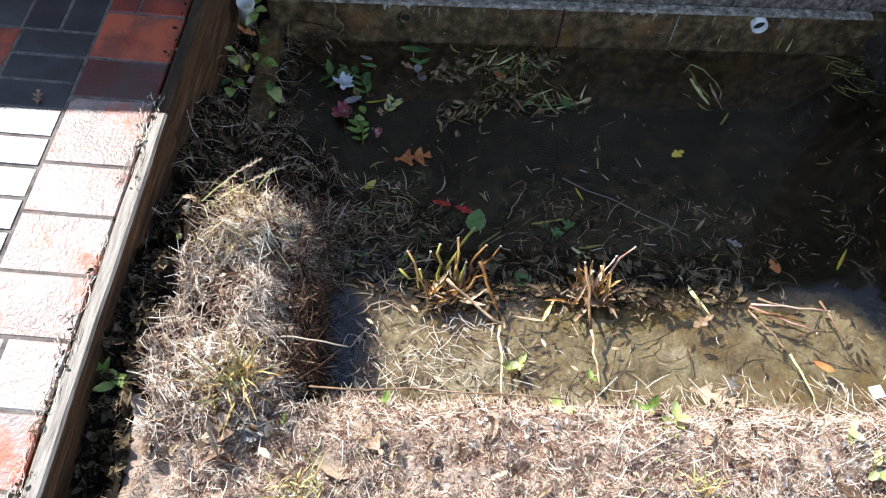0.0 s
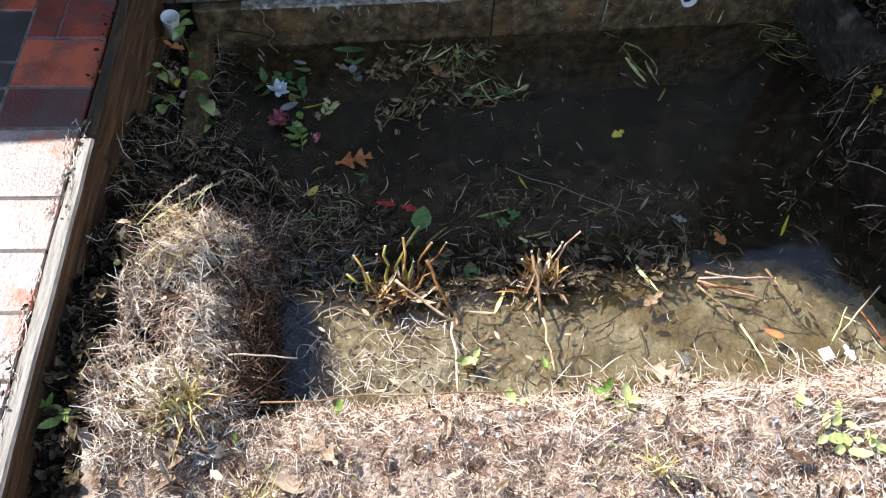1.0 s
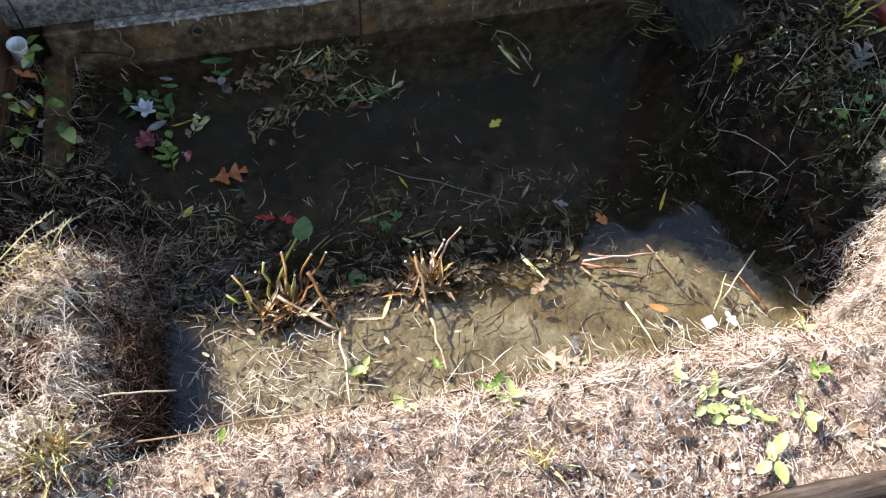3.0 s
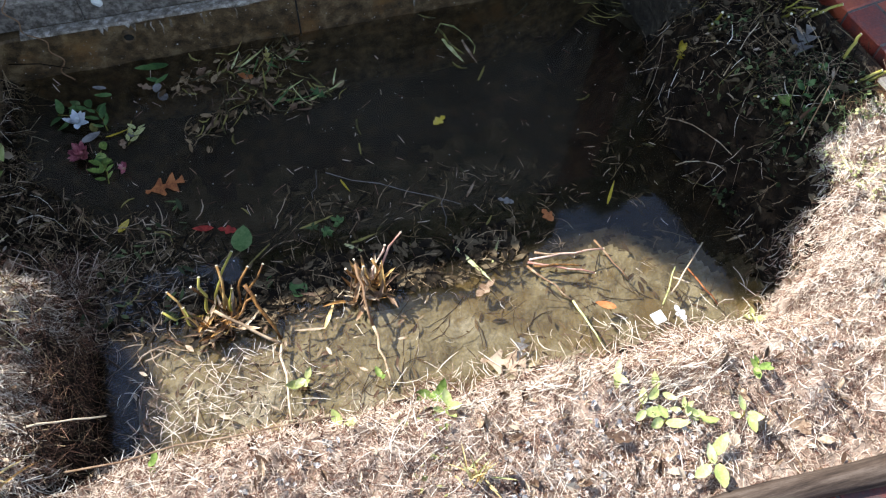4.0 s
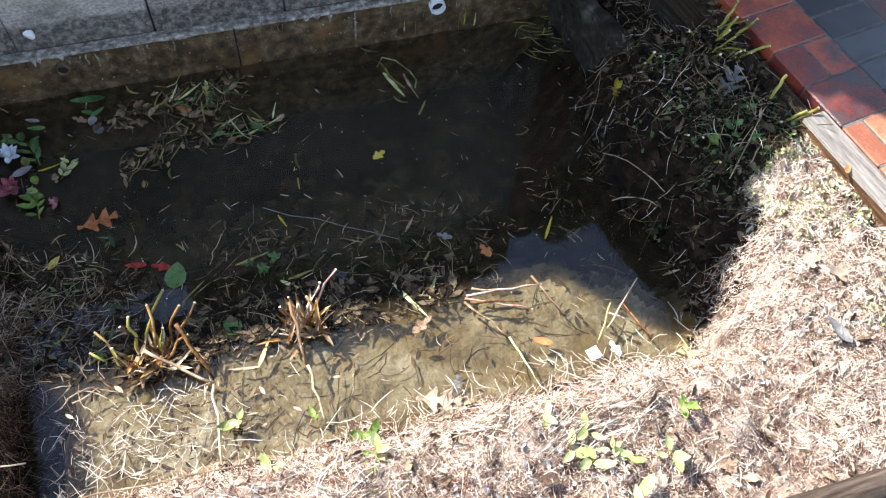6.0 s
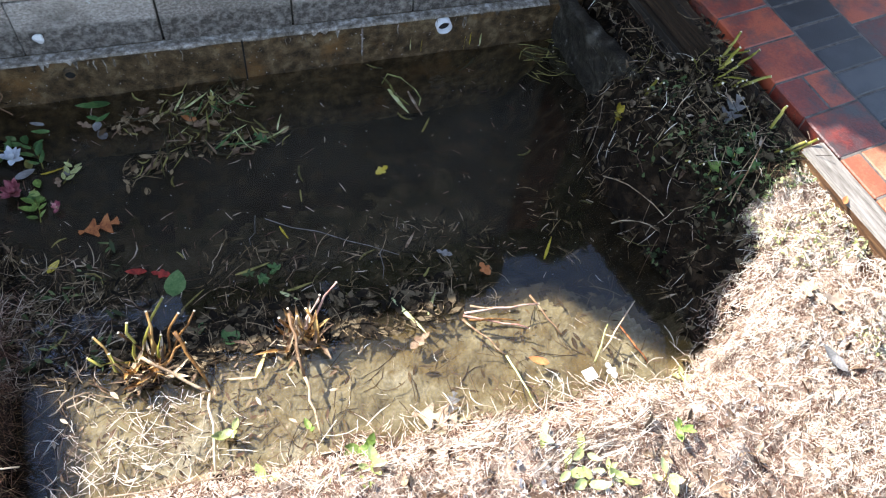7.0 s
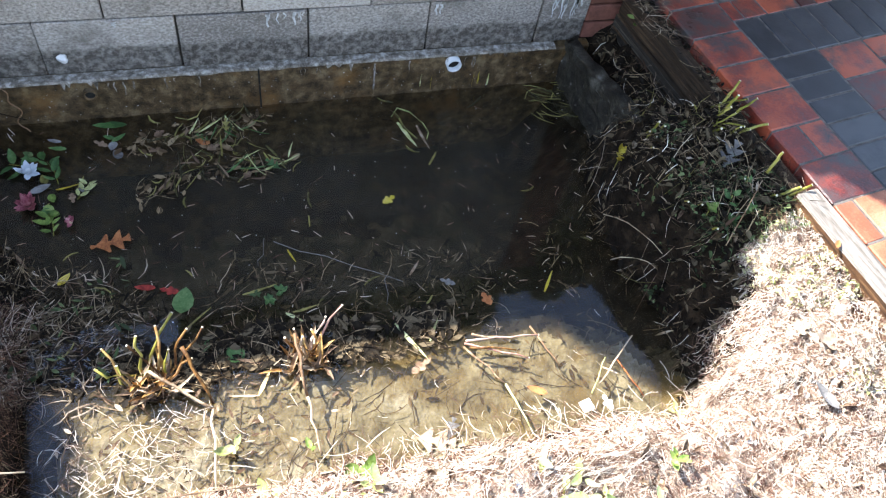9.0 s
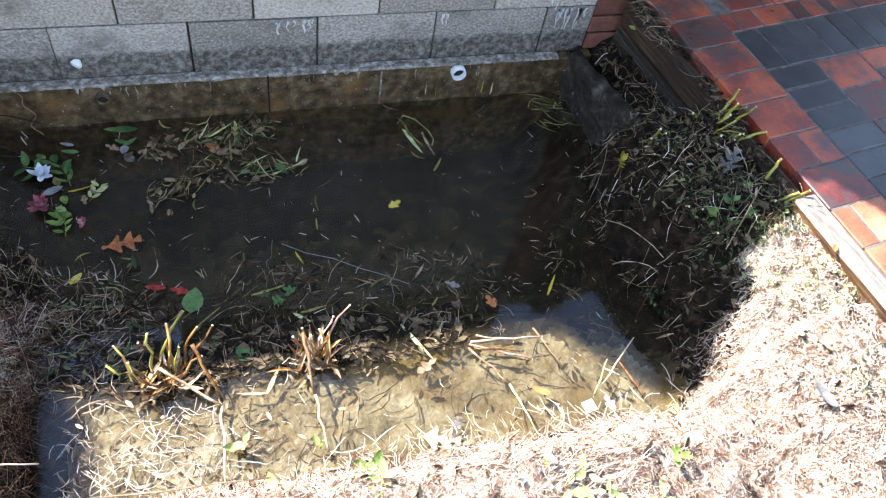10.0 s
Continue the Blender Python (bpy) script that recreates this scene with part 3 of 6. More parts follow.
side_l = thing("side_wall", "low mossy brown concrete pond side wall", "side wall", kind="structure")
part("slab", box(0.065, 0.46, 0.5, 0.01, (-0.752, -0.25, -0.17), 2), M["footing"], side_l)
side_r = thing("side_wall", "dark stained concrete pond side wall with a broken top", "side wall", kind="structure")


def broken_slab():
    """A cast slab with a chipped, uneven top."""
    bm = box(0.052, 0.50, 0.62, 0.008, (0, 0, -0.31), 2)
    for q in range(1, 26):
        bmesh.ops.bisect_plane(bm, geom=list(bm.verts) + list(bm.edges) + list(bm.faces), plane_co=(0, -0.25 + 0.5 * q / 26, 0), plane_no=(0, 1, 0))
    for q in (0.02, 0.04, 0.06, 0.09, 0.12, 0.15, 0.18, 0.22):
        bmesh.ops.bisect_plane(bm, geom=list(bm.verts) + list(bm.edges) + list(bm.faces), plane_co=(0, 0, -q), plane_no=(0, 0, 1))
    for v in bm.verts:
        k = noise.noise_vector(v.co * 17)
        v.co += Vector((k.x * 0.014, 0, (k.z * 0.012 - 0.17 * (v.co.y + 0.25)) if v.co.z > -0.02 else (-0.10 * (v.co.y + 0.25) if v.co.z > -0.06 else 0)))
    return bm


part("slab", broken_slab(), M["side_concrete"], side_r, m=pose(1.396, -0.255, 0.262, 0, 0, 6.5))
pier = thing("brick_pier", "dull red brick pier ending the block wall", "pier", kind="structure")
part("core", box(0.17, 0.16, 1.18, 0, (1.500, 0.10, 0.765)), M["mortar"], pier)
brick = mesh_of("brick", box(0.19, 0.19, 0.066, 0.003), M["brick_red"])
for row in range(16):
    part("brick", brick, None, pier, m=pose(1.500 + random.uniform(-0.003, 0.003), 0.10, 0.21 + 0.0755 * row))

# ---- timber edgings and paving ----
ANG_L, ANG_R = -4.2, 9.3
ORG_L, ORG_R = Vector((-0.872, -0.20, PAVE_L)), Vector((1.592, -0.18, PAVE_R))


def edging(name, label, origin, ang, u, thick, top, start, length, height, materials):
    e = thing(name, label, "edging", kind="structure")
    m = Matrix.Translation(origin) @ pose(0, 0, 0, 0, 0, ang)
    part("board", tone_top(mesh_of("board", plank(length, thick, height, 0.003, 0.05, int(ang)), materials)), None, e, m=m @ pose(u, start - length / 2, top))
    return e


# One board in two lengths: pale top paints sun, dark top shade.
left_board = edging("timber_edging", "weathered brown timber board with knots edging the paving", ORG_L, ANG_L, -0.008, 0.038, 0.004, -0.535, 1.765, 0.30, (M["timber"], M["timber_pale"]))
edging("timber_edging", "far length of the timber board, top painted dark for shade", ORG_L, ANG_L, -0.008, 0.037, 0.003, 0.2, 0.732, 0.30, (M["timber"], M["timber_rot_shade"]))
# Begins at the shadow line; its pale top holds the sunlight as colour.
edging("timber_edging", "narrow board along the brick paving, top painted sunlit pale", ORG_R, ANG_R, -0.043, 0.084, 0.001, -0.80, 1.7, 0.30, (M["timber"], M["timber_pale"]))
edging("timber_sleeper", "dark rotting timber sleeper against the shaded paving", ORG_R, ANG_R, -0.036, 0.050, -0.026, 0.17, 0.965, 0.095, (M["timber_rot_shade"], M["timber_rot_shade"]))
edging("timber_sleeper", "split grey plank below the rotting sleeper", ORG_R, ANG_R, -0.043, 0.050, -0.123, 0.17, 0.93, 0.05, (M["timber_side"], M["timber_rot_shade"]))
edging("timber_sleeper", "sodden plank at the foot of the sleeper", ORG_R, ANG_R, -0.041, 0.050, -0.175, 0.17, 0.93, 0.09, (M["timber_side"], M["timber_rot_shade"]))


def knots():
    m = Matrix.Translation(ORG_L) @ pose(0, 0, 0, 0, 0, ANG_L)
    for y, z in ((-0.55, -0.10), (-0.86, -0.08), (-0.10, -0.06)):
        bm = bmesh.new()
        bmesh.ops.create_uvsphere(bm, u_segments=10, v_segments=6, radius=1)
        bmesh.ops.scale(bm, vec=(0.003, 0.007, 0.015), verts=bm.verts)
        part("knot", bm, M["timber_pale"], left_board, m=m @ pose(-0.001, y, z))


knots()

GAP = 0.0045
pavers = {}


def paver(parent, frame_m, sign, u0, u1, v0, v1, kind):
    """One paver between u0..u1 from the edging and v0..v1 along it."""
    su, sv = round(u1 - u0 - GAP, 3), round(v1 - v0 - GAP, 3)
    key = (su, sv, kind)
    if key not in pavers:
        pavers[key] = mesh_of("paver", box(su, sv, 0.06, 0.0038), M["paver_" + kind])
    t = pose(sign * (u0 + u1) / 2, -(v0 + v1) / 2, -0.03 + random.uniform(-0.0015, 0.001), random.uniform(-0.5, 0.5), random.uniform(-0.5, 0.5), random.uniform(-0.3, 0.3))
    part("paver", pavers[key], None, parent, m=frame_m @ t)


def red_piece(parent, m, sign, u0, u1, v0, v1, rg, kind="red"):
    if rg.random() < 0.3:
        cut = u0 + (u1 - u0) * rg.choice((0.35, 0.5, 0.62))
        paver(parent, m, sign, u0, cut, v0, v1, kind)
        paver(parent, m, sign, cut, u1, v0, v1, kind)
    else:
        paver(parent, m, sign, u0, u1, v0, v1, kind)


def paving(name, label, origin, ang, sign, e, border, joints, top, pitch, length, wide, seed):
    """A red border, a charcoal course along it and across, and red courses beyond."""
    p = thing(name, label, "pavement", kind="structure")
    m = Matrix.Translation(origin) @ pose(0, 0, 0, 0, 0, ang)
    rg = random.Random(seed)
    part("bedding", box(3.0, 5.2, 0.2, 0, (sign * (1.5 + e + 0.006), -1.3, -0.1024)), M["joint_sand"], p, m=m)
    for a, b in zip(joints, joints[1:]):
        # Past the shadow line, orange and worn are sunlit copies of red.
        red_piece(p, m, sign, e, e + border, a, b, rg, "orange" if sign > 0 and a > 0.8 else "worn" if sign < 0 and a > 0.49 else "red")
    u = e + border
    for i in range(int(wide / 0.105)):
        paver(p, m, sign, u + 0.105 * i, u + 0.105 * (i + 1), top, top + 0.2, "black")
    for i in range(int((length - 0.3) / pitch)):
        paver(p, m, sign, u, u + 0.205, top + 0.2 + pitch * i, top + 0.2 + pitch * (i + 1), "black")
    for j in range(4):
        for i in range(int(wide / 0.152)):
            w = u + 0.152 * i + (0.07 if j % 2 else 0)
            red_piece(p, m, sign, w, w + 0.152, top - 0.1 * (j + 1), top - 0.1 * j, rg)
    for j in range(int((wide - 0.205) / 0.205)):
        for i in range(int((length - 0.4) / 0.15)):
            v = top + 0.2 + 0.15 * i - (0.05 if j % 2 else 0.0) * (i > 0)
            v1 = top + 0.2 + 0.15 * (i + 1) - (0.05 if j % 2 else 0.0)
            red_piece(p, m, sign, u + 0.205 * (j + 1), u + 0.205 * (j + 2), v, v1, rg)
    return p


paving("paving_left", "red and charcoal brick paving, border painted paler where sunlit", ORG_L, ANG_L, -1, 0.030, 0.222,
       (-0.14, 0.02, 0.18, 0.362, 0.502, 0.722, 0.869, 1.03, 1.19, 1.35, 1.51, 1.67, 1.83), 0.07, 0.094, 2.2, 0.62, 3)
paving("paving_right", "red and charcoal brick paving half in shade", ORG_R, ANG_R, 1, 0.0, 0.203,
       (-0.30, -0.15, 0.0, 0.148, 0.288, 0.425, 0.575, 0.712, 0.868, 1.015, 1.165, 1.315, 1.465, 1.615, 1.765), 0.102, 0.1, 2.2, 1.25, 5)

near_p = thing("paving_near", "worn red brick paving behind a grey timber", "pavement", kind="structure")
part("bedding", box(6.0, 3.0, 0.2, 0, (0.6, -3.39, PAVE_N - 0.104)), M["joint_sand"], near_p)
small = mesh_of("paver", box(0.20, 0.10, 0.06, 0.004), M["paver_red"])
for j in range(4):
    for i in range(9):
        part("paver", small, None, near_p, m=pose(0.55 + 0.205 * i + 0.1 * (j % 2), -1.955 - 0.105 * j, PAVE_N - 0.03 + random.uniform(-0.002, 0.001)))


def log_edging():
    rg = random.Random(4)
    pts = [(0.62 + 0.1 * i, -1.880 + 0.010 * math.sin(i * 0.7), 0.314 + 0.005 * math.sin(i)) for i in range(18)]
    bm = tube(pts, [0.031 + 0.003 * rg.uniform(-1, 1) for _ in pts], 12)
    ob = tagged(new("timber_log", mesh_of("timber_log", bm, M["timber_grey"])), "long weathered grey-brown timber log edging the soil", "log")


log_edging()

# ---- pipes and other fixings of the wall ----
pipe = thing("drain_pipe", "short white plastic drain pipe through the footing", "pipe", (0.914, -0.03, 0.136))


def ring_pipe(outer, inner, length):
    bm = bmesh.new()
    n = 24
    rings = []
    for r, y in ((outer, 0.02), (outer, -length), (inner, -length), (inner, 0.02)):
        rings.append([bm.verts.new((r * math.cos(2 * math.pi * k / n), y, r * math.sin(2 * math.pi * k / n))) for k in range(n)])
    for a, b in zip(rings, rings[1:]):
        for k in range(n):
            bm.faces.new((a[k], b[k], b[(k + 1) % n], a[(k + 1) % n])).smooth = True
    return bm


part("sleeve", ring_pipe(0.027, 0.0225, 0.022), M["pvc"], pipe)
part("bore", disc((0, 0.0, 0), (0, -1, 0), 0.0236, 0.002, 24), M["bore"], pipe)
pipe_s = thing("drain_pipe", "small grey stub pipe flush in the footing", "pipe", (-0.297, -0.033, 0.118))
part("sleeve", ring_pipe(0.021, 0.016, 0.012), M["footing"], pipe_s)
part("bore", disc((0, -0.004, 0), (0, -1, 0), 0.0162, 0.002, 20), M["bore"], pipe_s)


def blob():
    bm = bmesh.new()
    bmesh.ops.create_icosphere(bm, subdivisions=3, radius=0.016)
    for v in bm.verts:
        v.co *= 1 + 0.5 * noise.noise(v.co * 90)
        v.co.y *= 0.5
    for f in bm.faces:
        f.smooth = True
    return bm


ob = tagged(new("foam_blob", mesh_of("foam_blob", blob(), M["pvc"])), "small white hardened foam blob on the block wall", "foam")
ob.location = (-0.349, -0.004, 0.243)


def runs(x, z, seed, n=7, half=0.045, longest=0.075):
    rg = random.Random(seed)
    bm = bmesh.new()
    for k in range(n):
        w, l, dx = rg.uniform(0.003, 0.007), rg.uniform(0.25, 1.0) * longest, rg.uniform(-half, half)
        steps = 7
        pts = []
        for i in range(steps + 1):
            t = i / steps
            for q in (-1, 1):
                pts.append(bm.verts.new((x + dx + q * w * (1 - 0.65 * t) * rg.uniform(0.6, 1.2) + 0.003 * math.sin(7 * t + k), -0.0065, z - l * t)))
        for i in range(steps):
            bm.faces.new((pts[2 * i], pts[2 * i + 1], pts[2 * i + 3], pts[2 * i + 2]))
    return bm


for x, z, seed, n, half, longest in ((1.30, 0.372, 1, 13, 0.062, 0.105), (0.33, 0.372, 2, 9, 0.06, 0.055), (1.24, 0.455, 3, 5, 0.02, 0.09), (-0.18, 0.372, 4, 3, 0.02, 0.025), (0.84, 0.372, 5, 2, 0.012, 0.05)):
    part("lime_run", runs(x, z, seed, n, half, longest), M["lime_white"], wall, "white lime runs down a block")

cup = thing("plastic_cup", "empty white plastic cup tucked among weeds", "cup", (-0.812, -0.115, 0.145))


def cup_shell():
    bm = bmesh.new()
    n = 20
    rings = []
    for r, z in ((0.0, 0.0), (0.020, 0.0), (0.026, 0.085), (0.029, 0.088), (0.0285, 0.092), (0.025, 0.088), (0.019, 0.004), (0.0, 0.004)):
        rings.append([bm.verts.new((max(r, 0.0005) * math.cos(2 * math.pi * k / n), max(r, 0.0005) * math.sin(2 * math.pi * k / n), z)) for k in range(n)])
    for a, b in zip(rings, rings[1:]):
        for k in range(n):
            bm.faces.new((a[k], a[(k + 1) % n], b[(k + 1) % n], b[k])).smooth = True
    return bm


part("shell", cup_shell(), M["pvc"], cup, m=pose(0, 0, 0, 8, 6, 0))


# ---- unseen shrub behind the wall, added to cast the shade ----
def leaf_cloud(n, centre, radius, size, seed):
    """Many small leaves round a clump."""
    r = np.random.RandomState(seed)
    d = r.normal(size=(n, 3))
    d /= np.linalg.norm(d, axis=1)[:, None]
    p = np.array(centre) + d * np.array(radius) * (r.rand(n, 1) ** 0.3)
    u = r.normal(size=(n, 3))
    u /= np.linalg.norm(u, axis=1)[:, None]
    w = np.cross(u, r.normal(size=(n, 3)))
    w /= np.linalg.norm(w, axis=1)[:, None]
    s = size * r.uniform(0.6, 1.3, (n, 1))
    return np.stack([p - u * s, p + w * s * 0.5, p + u * s, p - w * s * 0.5], 1).reshape(-1, 3)


shrub = thing("shrub", "unseen dense green shrub added over the wall to cast shade", "shrub", (0.45, 0.45, 0.25))
clumps = []
# Clump heights are fitted to the shadow's edge and the dark reflection.
for k, (x, z, rx, rz, n) in enumerate(((-0.37, 1.36, 0.10, 0.33, 1500), (-0.19, 1.93, 0.10, 0.38, 3800), (-0.03, 1.97, 0.15, 0.38, 4400), (0.17, 1.86, 0.14, 0.38, 3800), (0.37, 1.79, 0.14, 0.37, 3200), (0.58, 1.74, 0.16, 0.38, 2800), (0.78, 1.76, 0.17, 0.38, 2800), (0.98, 1.76, 0.17, 0.38, 2600),
                                       (1.18, 1.78, 0.17, 0.38, 2400), (1.36, 1.78, 0.16, 0.38, 2000), (1.50, 1.62, 0.14, 0.34, 1500), (-0.1, 1.30, 0.25, 0.3, 1500), (0.8, 1.3, 0.6, 0.35, 1500), (1.72, 1.80, 0.17, 0.42, 2400), (1.95, 1.86, 0.18, 0.42, 2400), (2.20, 1.82, 0.2, 0.42, 2400), (2.45, 1.75, 0.2, 0.42, 2000), (1.95, 1.35, 0.5, 0.35, 2000), (0.72, 2.38, 0.14, 0.42, 2400), (0.88, 2.45, 0.17, 0.44, 2800), (1.05, 2.46, 0.2, 0.44, 2800), (1.30, 2.40, 0.18, 0.44, 2600), (1.50, 2.22, 0.15, 0.38, 2200))):
    clumps.append(leaf_cloud(n, (x - 0.45, -0.13 + 0.03 * math.sin(3 * k), z - 0.25), (rx, 0.13, rz), 0.026, 20 + k))
v = np.concatenate(clumps)
me = bpy.data.meshes.new("crown")
me.from_pydata(v.tolist(), [], np.arange(len(v)).reshape(-1, 4).tolist())
me.materials.append(M["hedge"])
part("crown", me, None, shrub)
part("trunk", tube([(0, 0, -0.02), (0.02, 0, 0.4), (0, -0.02, 0.9), (0.03, -0.05, 1.3)], [0.035, 0.03, 0.022, 0.01]), M["bark"], shrub)
for k, dx in enumerate((-0.45, -0.2, 0.25, 0.55)):
    part("limb", tube([(0.01, 0, 0.45 + 0.08 * k), (dx * 0.5, -0.04, 0.85), (dx, -0.1, 1.25)], [0.018, 0.013, 0.006]), M["bark"], shrub)


# ---- straw, twigs and crumbs, strewn by area ----
def slope(x, y, e=0.02):
    return (land(x + e, y) - land(x - e, y)) / (2 * e), (land(x, y + e) - land(x, y - e)) / (2 * e)


def strew(name, label, category, material, n, area, length, width, lift, seed, keep=None, along=None, rise=0.25, afloat=None, bend=0.12):
    """Thin bent three-sided stalks, laid on the soil or at a depth in the water; one object."""
    r = np.random.RandomState(seed)
    x0, x1, y0, y1 = area
    px, py = np.zeros(0), np.zeros(0)
    while len(px) < n:
        qx, qy = r.uniform(x0, x1, n * 2), r.uniform(y0, y1, n * 2)
        ok = keep(qx, qy, r) if keep else np.ones(n * 2, bool)
        px, py = np.concatenate([px, qx[ok]]), np.concatenate([py, qy[ok]])
    px, py = px[:n], py[:n]
    th = r.uniform(0, 2 * np.pi, n) if along is None else along + r.normal(0, 0.35, n)
    L = r.uniform(*length, n) * r.uniform(0.7, 1.3, n)
    W = r.uniform(*width, n) * 0.38
    t = np.linspace(-0.5, 0.5, 4)
    curve = r.normal(0, bend, n)
    d = np.stack([np.cos(th), np.sin(th)], -1)
    o = np.stack([-np.sin(th), np.cos(th)], -1)
    mid = np.stack([px, py], -1)
    off = (L * curve)[:, None] * (t ** 2 - 0.08)
    xy = mid[:, None, :] + d[:, None, :] * (L[:, None] * t)[..., None] + o[:, None, :] * off[..., None]
    if afloat is None:
        c = land(px, py)
        half = 0.45 * L[:, None]
        g = np.clip(land(xy[..., 0], xy[..., 1]), c[:, None] - half, c[:, None] + half)
        up = r.uniform(*lift, n)[:, None]
        tip = (r.normal(0, rise, n) * L)[:, None] * t
        z = np.maximum(0.55 * g + 0.45 * c[:, None] + tip + up, g + 0.0015)
    else:
        z = np.repeat(r.uniform(*afloat, n)[:, None], 4, 1) + (r.normal(0, 0.02, n) * L)[:, None] * t
        z = np.maximum(z, land(xy[..., 0], xy[..., 1]) + 0.002)
    spine = np.concatenate([xy, z[..., None]], -1)
    taper = np.array([0.7, 1.0, 0.95, 0.5])
    side = np.concatenate([o, np.zeros((n, 1))], -1)[:, None, :] * (W[:, None] * taper)[..., None]
    top = np.zeros_like(side)
    top[..., 2] = (W[:, None] * taper) * 0.8
    v = np.stack([spine - side, spine + side, spine + top], 2).reshape(-1, 3)
    base = (np.arange(n) * 12)[:, None, None] + (np.arange(3) * 3)[None, :, None]
    quads = np.array([[0, 1, 4, 3], [1, 2, 5, 4], [2, 0, 3, 5]])
    f = (base[..., None] + quads[None, None]).reshape(-1, 4)
    me = bpy.data.meshes.new(name)
    me.from_pydata(v.tolist(), [], f.tolist())
    me.materials.append(material)
    return tagged(new(name, me), label, category, kind="stuff")


def crumbs(name, label, category, material, n, area, size, lift, seed, keep=None, afloat=None, slim=0.5, tilt=0.5):
    """Small folded leaf scraps."""
    r = np.random.RandomState(seed)
    x0, x1, y0, y1 = area
    px, py = np.zeros(0), np.zeros(0)
    while len(px) < n:
        qx, qy = r.uniform(x0, x1, n * 2), r.uniform(y0, y1, n * 2)
        ok = keep(qx, qy, r) if keep else np.ones(n * 2, bool)
        px, py = np.concatenate([px, qx[ok]]), np.concatenate([py, qy[ok]])
    px, py = px[:n], py[:n]
    pz = land(px, py) + r.uniform(*lift, n) if afloat is None else np.maximum(r.uniform(*afloat, n), land(px, py) + 0.002)
    th, s = r.uniform(0, 2 * np.pi, n), r.uniform(*size, n)
    w = s * slim * r.uniform(0.6, 1.3, n)
    k = tilt if afloat is None else tilt * 0.1
    u = np.stack([np.cos(th), np.sin(th), r.normal(0, k, n)], -1)
    q = np.stack([-np.sin(th), np.cos(th), r.normal(0, k, n)], -1)
    p = np.stack([px, py, pz], -1)
    fold = np.zeros((n, 3))
    fold[:, 2] = w * r.uniform(0.0, 0.6, n) * (0.15 if afloat is not None else 1)
    a, b = s[:, None], w[:, None]
    v = np.stack([p - u * a * 0.5, p - u * a * 0.12 + q * b * 0.5 + fold, p + u * a * 0.28 + q * b * 0.38 + fold, p + u * a * 0.5,
                  p + u * a * 0.22 - q * b * 0.42 + fold, p - u * a * 0.18 - q * b * 0.46 + fold], 1).reshape(-1, 3)
    i = (np.arange(n) * 6)[:, None]
    f = np.concatenate([i + np.array([[0, 1, 2, 3]]), i + np.array([[0, 3, 4, 5]])])
    me = bpy.data.meshes.new(name)
    me.from_pydata(v.tolist(), [], f.tolist())
    me.materials.append(material)
    return tagged(new(name, me), label, category, kind="stuff")


def outside(x, y):
    a, b, c = shore(x, y)
    return np.maximum(np.maximum(a, b), c)


def on_near(x, y, r):
    a, b, c = shore(x, y)
    return (c > 0.03) & (x > -0.825 + 0.05 * vnoise(x, y, 12, 6))


def on_rim(x, y, r):
    a, b, c = shore(x, y)
    return (c > 0.04) & (c < 0.16) & (x > -0.55)


def on_slope(x, y, r):
    a, b, c = shore(x, y)
    return (c > -0.02) & (c < 0.12)


def on_mound(x, y, r):
    a, b, c = shore(x, y)
    return (a > 0.040 - 0.05 * sstep(-1.10, -0.95, y) + 0.05 * vnoise(x, y, 14, 84)) & (x > -0.835 + 0.10 * sstep(-1.2, -0.92, y) + 0.05 * vnoise(x, y, 12, 6))


def on_mound_side(x, y, r):
    a, b, c = shore(x, y)
    return (a > -0.015) & (a < 0.045 + 0.05 * vnoise(x, y, 16, 33))


# Pale straw begins only past the shadow line, brightening the sunlit side.
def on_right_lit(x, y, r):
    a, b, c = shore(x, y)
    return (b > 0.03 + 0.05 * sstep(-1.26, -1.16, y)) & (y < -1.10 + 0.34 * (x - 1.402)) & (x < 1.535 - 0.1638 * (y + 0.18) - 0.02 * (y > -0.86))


def on_right(x, y, r):
    a, b, c = shore(x, y)
    return (b > -0.02) & (x < 1.535 - 0.1638 * (y + 0.18) - 0.02 * (y > -0.86))


# Dark litter keeps inside the shadow line, painting the bank's shade.
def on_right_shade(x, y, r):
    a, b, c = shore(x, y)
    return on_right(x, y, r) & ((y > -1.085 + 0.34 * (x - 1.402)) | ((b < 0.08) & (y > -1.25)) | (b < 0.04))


def on_left(x, y, r):
    a, b, c = shore(x, y)
    return (a > -0.06) & (x > -0.872 + 0.0734 * (y + 0.2))


def in_pond(x, y, r):
    return outside(x, y) < -0.02


def shallow_mat(x, y, r):
    w = (y + 0.84) / 0.17
    return (outside(x, y) < -0.01) & (1.6 * vnoise(x, y, 6, 21) + 0.8 * r.rand(len(x)) - 0.7 * w * w - 0.45 * np.maximum(0, x - 0.4) > 0.0)


def patchy(s, k, level):
    return lambda x, y, r: (outside(x, y) < -0.02) & (vnoise(x, y, s, k) + 0.25 * r.uniform(-1, 1, len(x)) > level)


def clumpy(keep, s, k, level):
    return lambda x, y, r: keep(x, y, r) & (vnoise(x, y, s, k) + 0.3 * r.uniform(-1, 1, len(x)) > level)


strew("straw_litter", "short reddish dead stem bits covering dry soil", "straw", M["straw_red"], 36000, (-0.85, 1.55, -1.86, -1.38), (0.006, 0.026), (0.0009, 0.0024), (0.0, 0.016), 1, clumpy(on_near, 22, 43, -0.22), None, 0.4, None, 0.3)
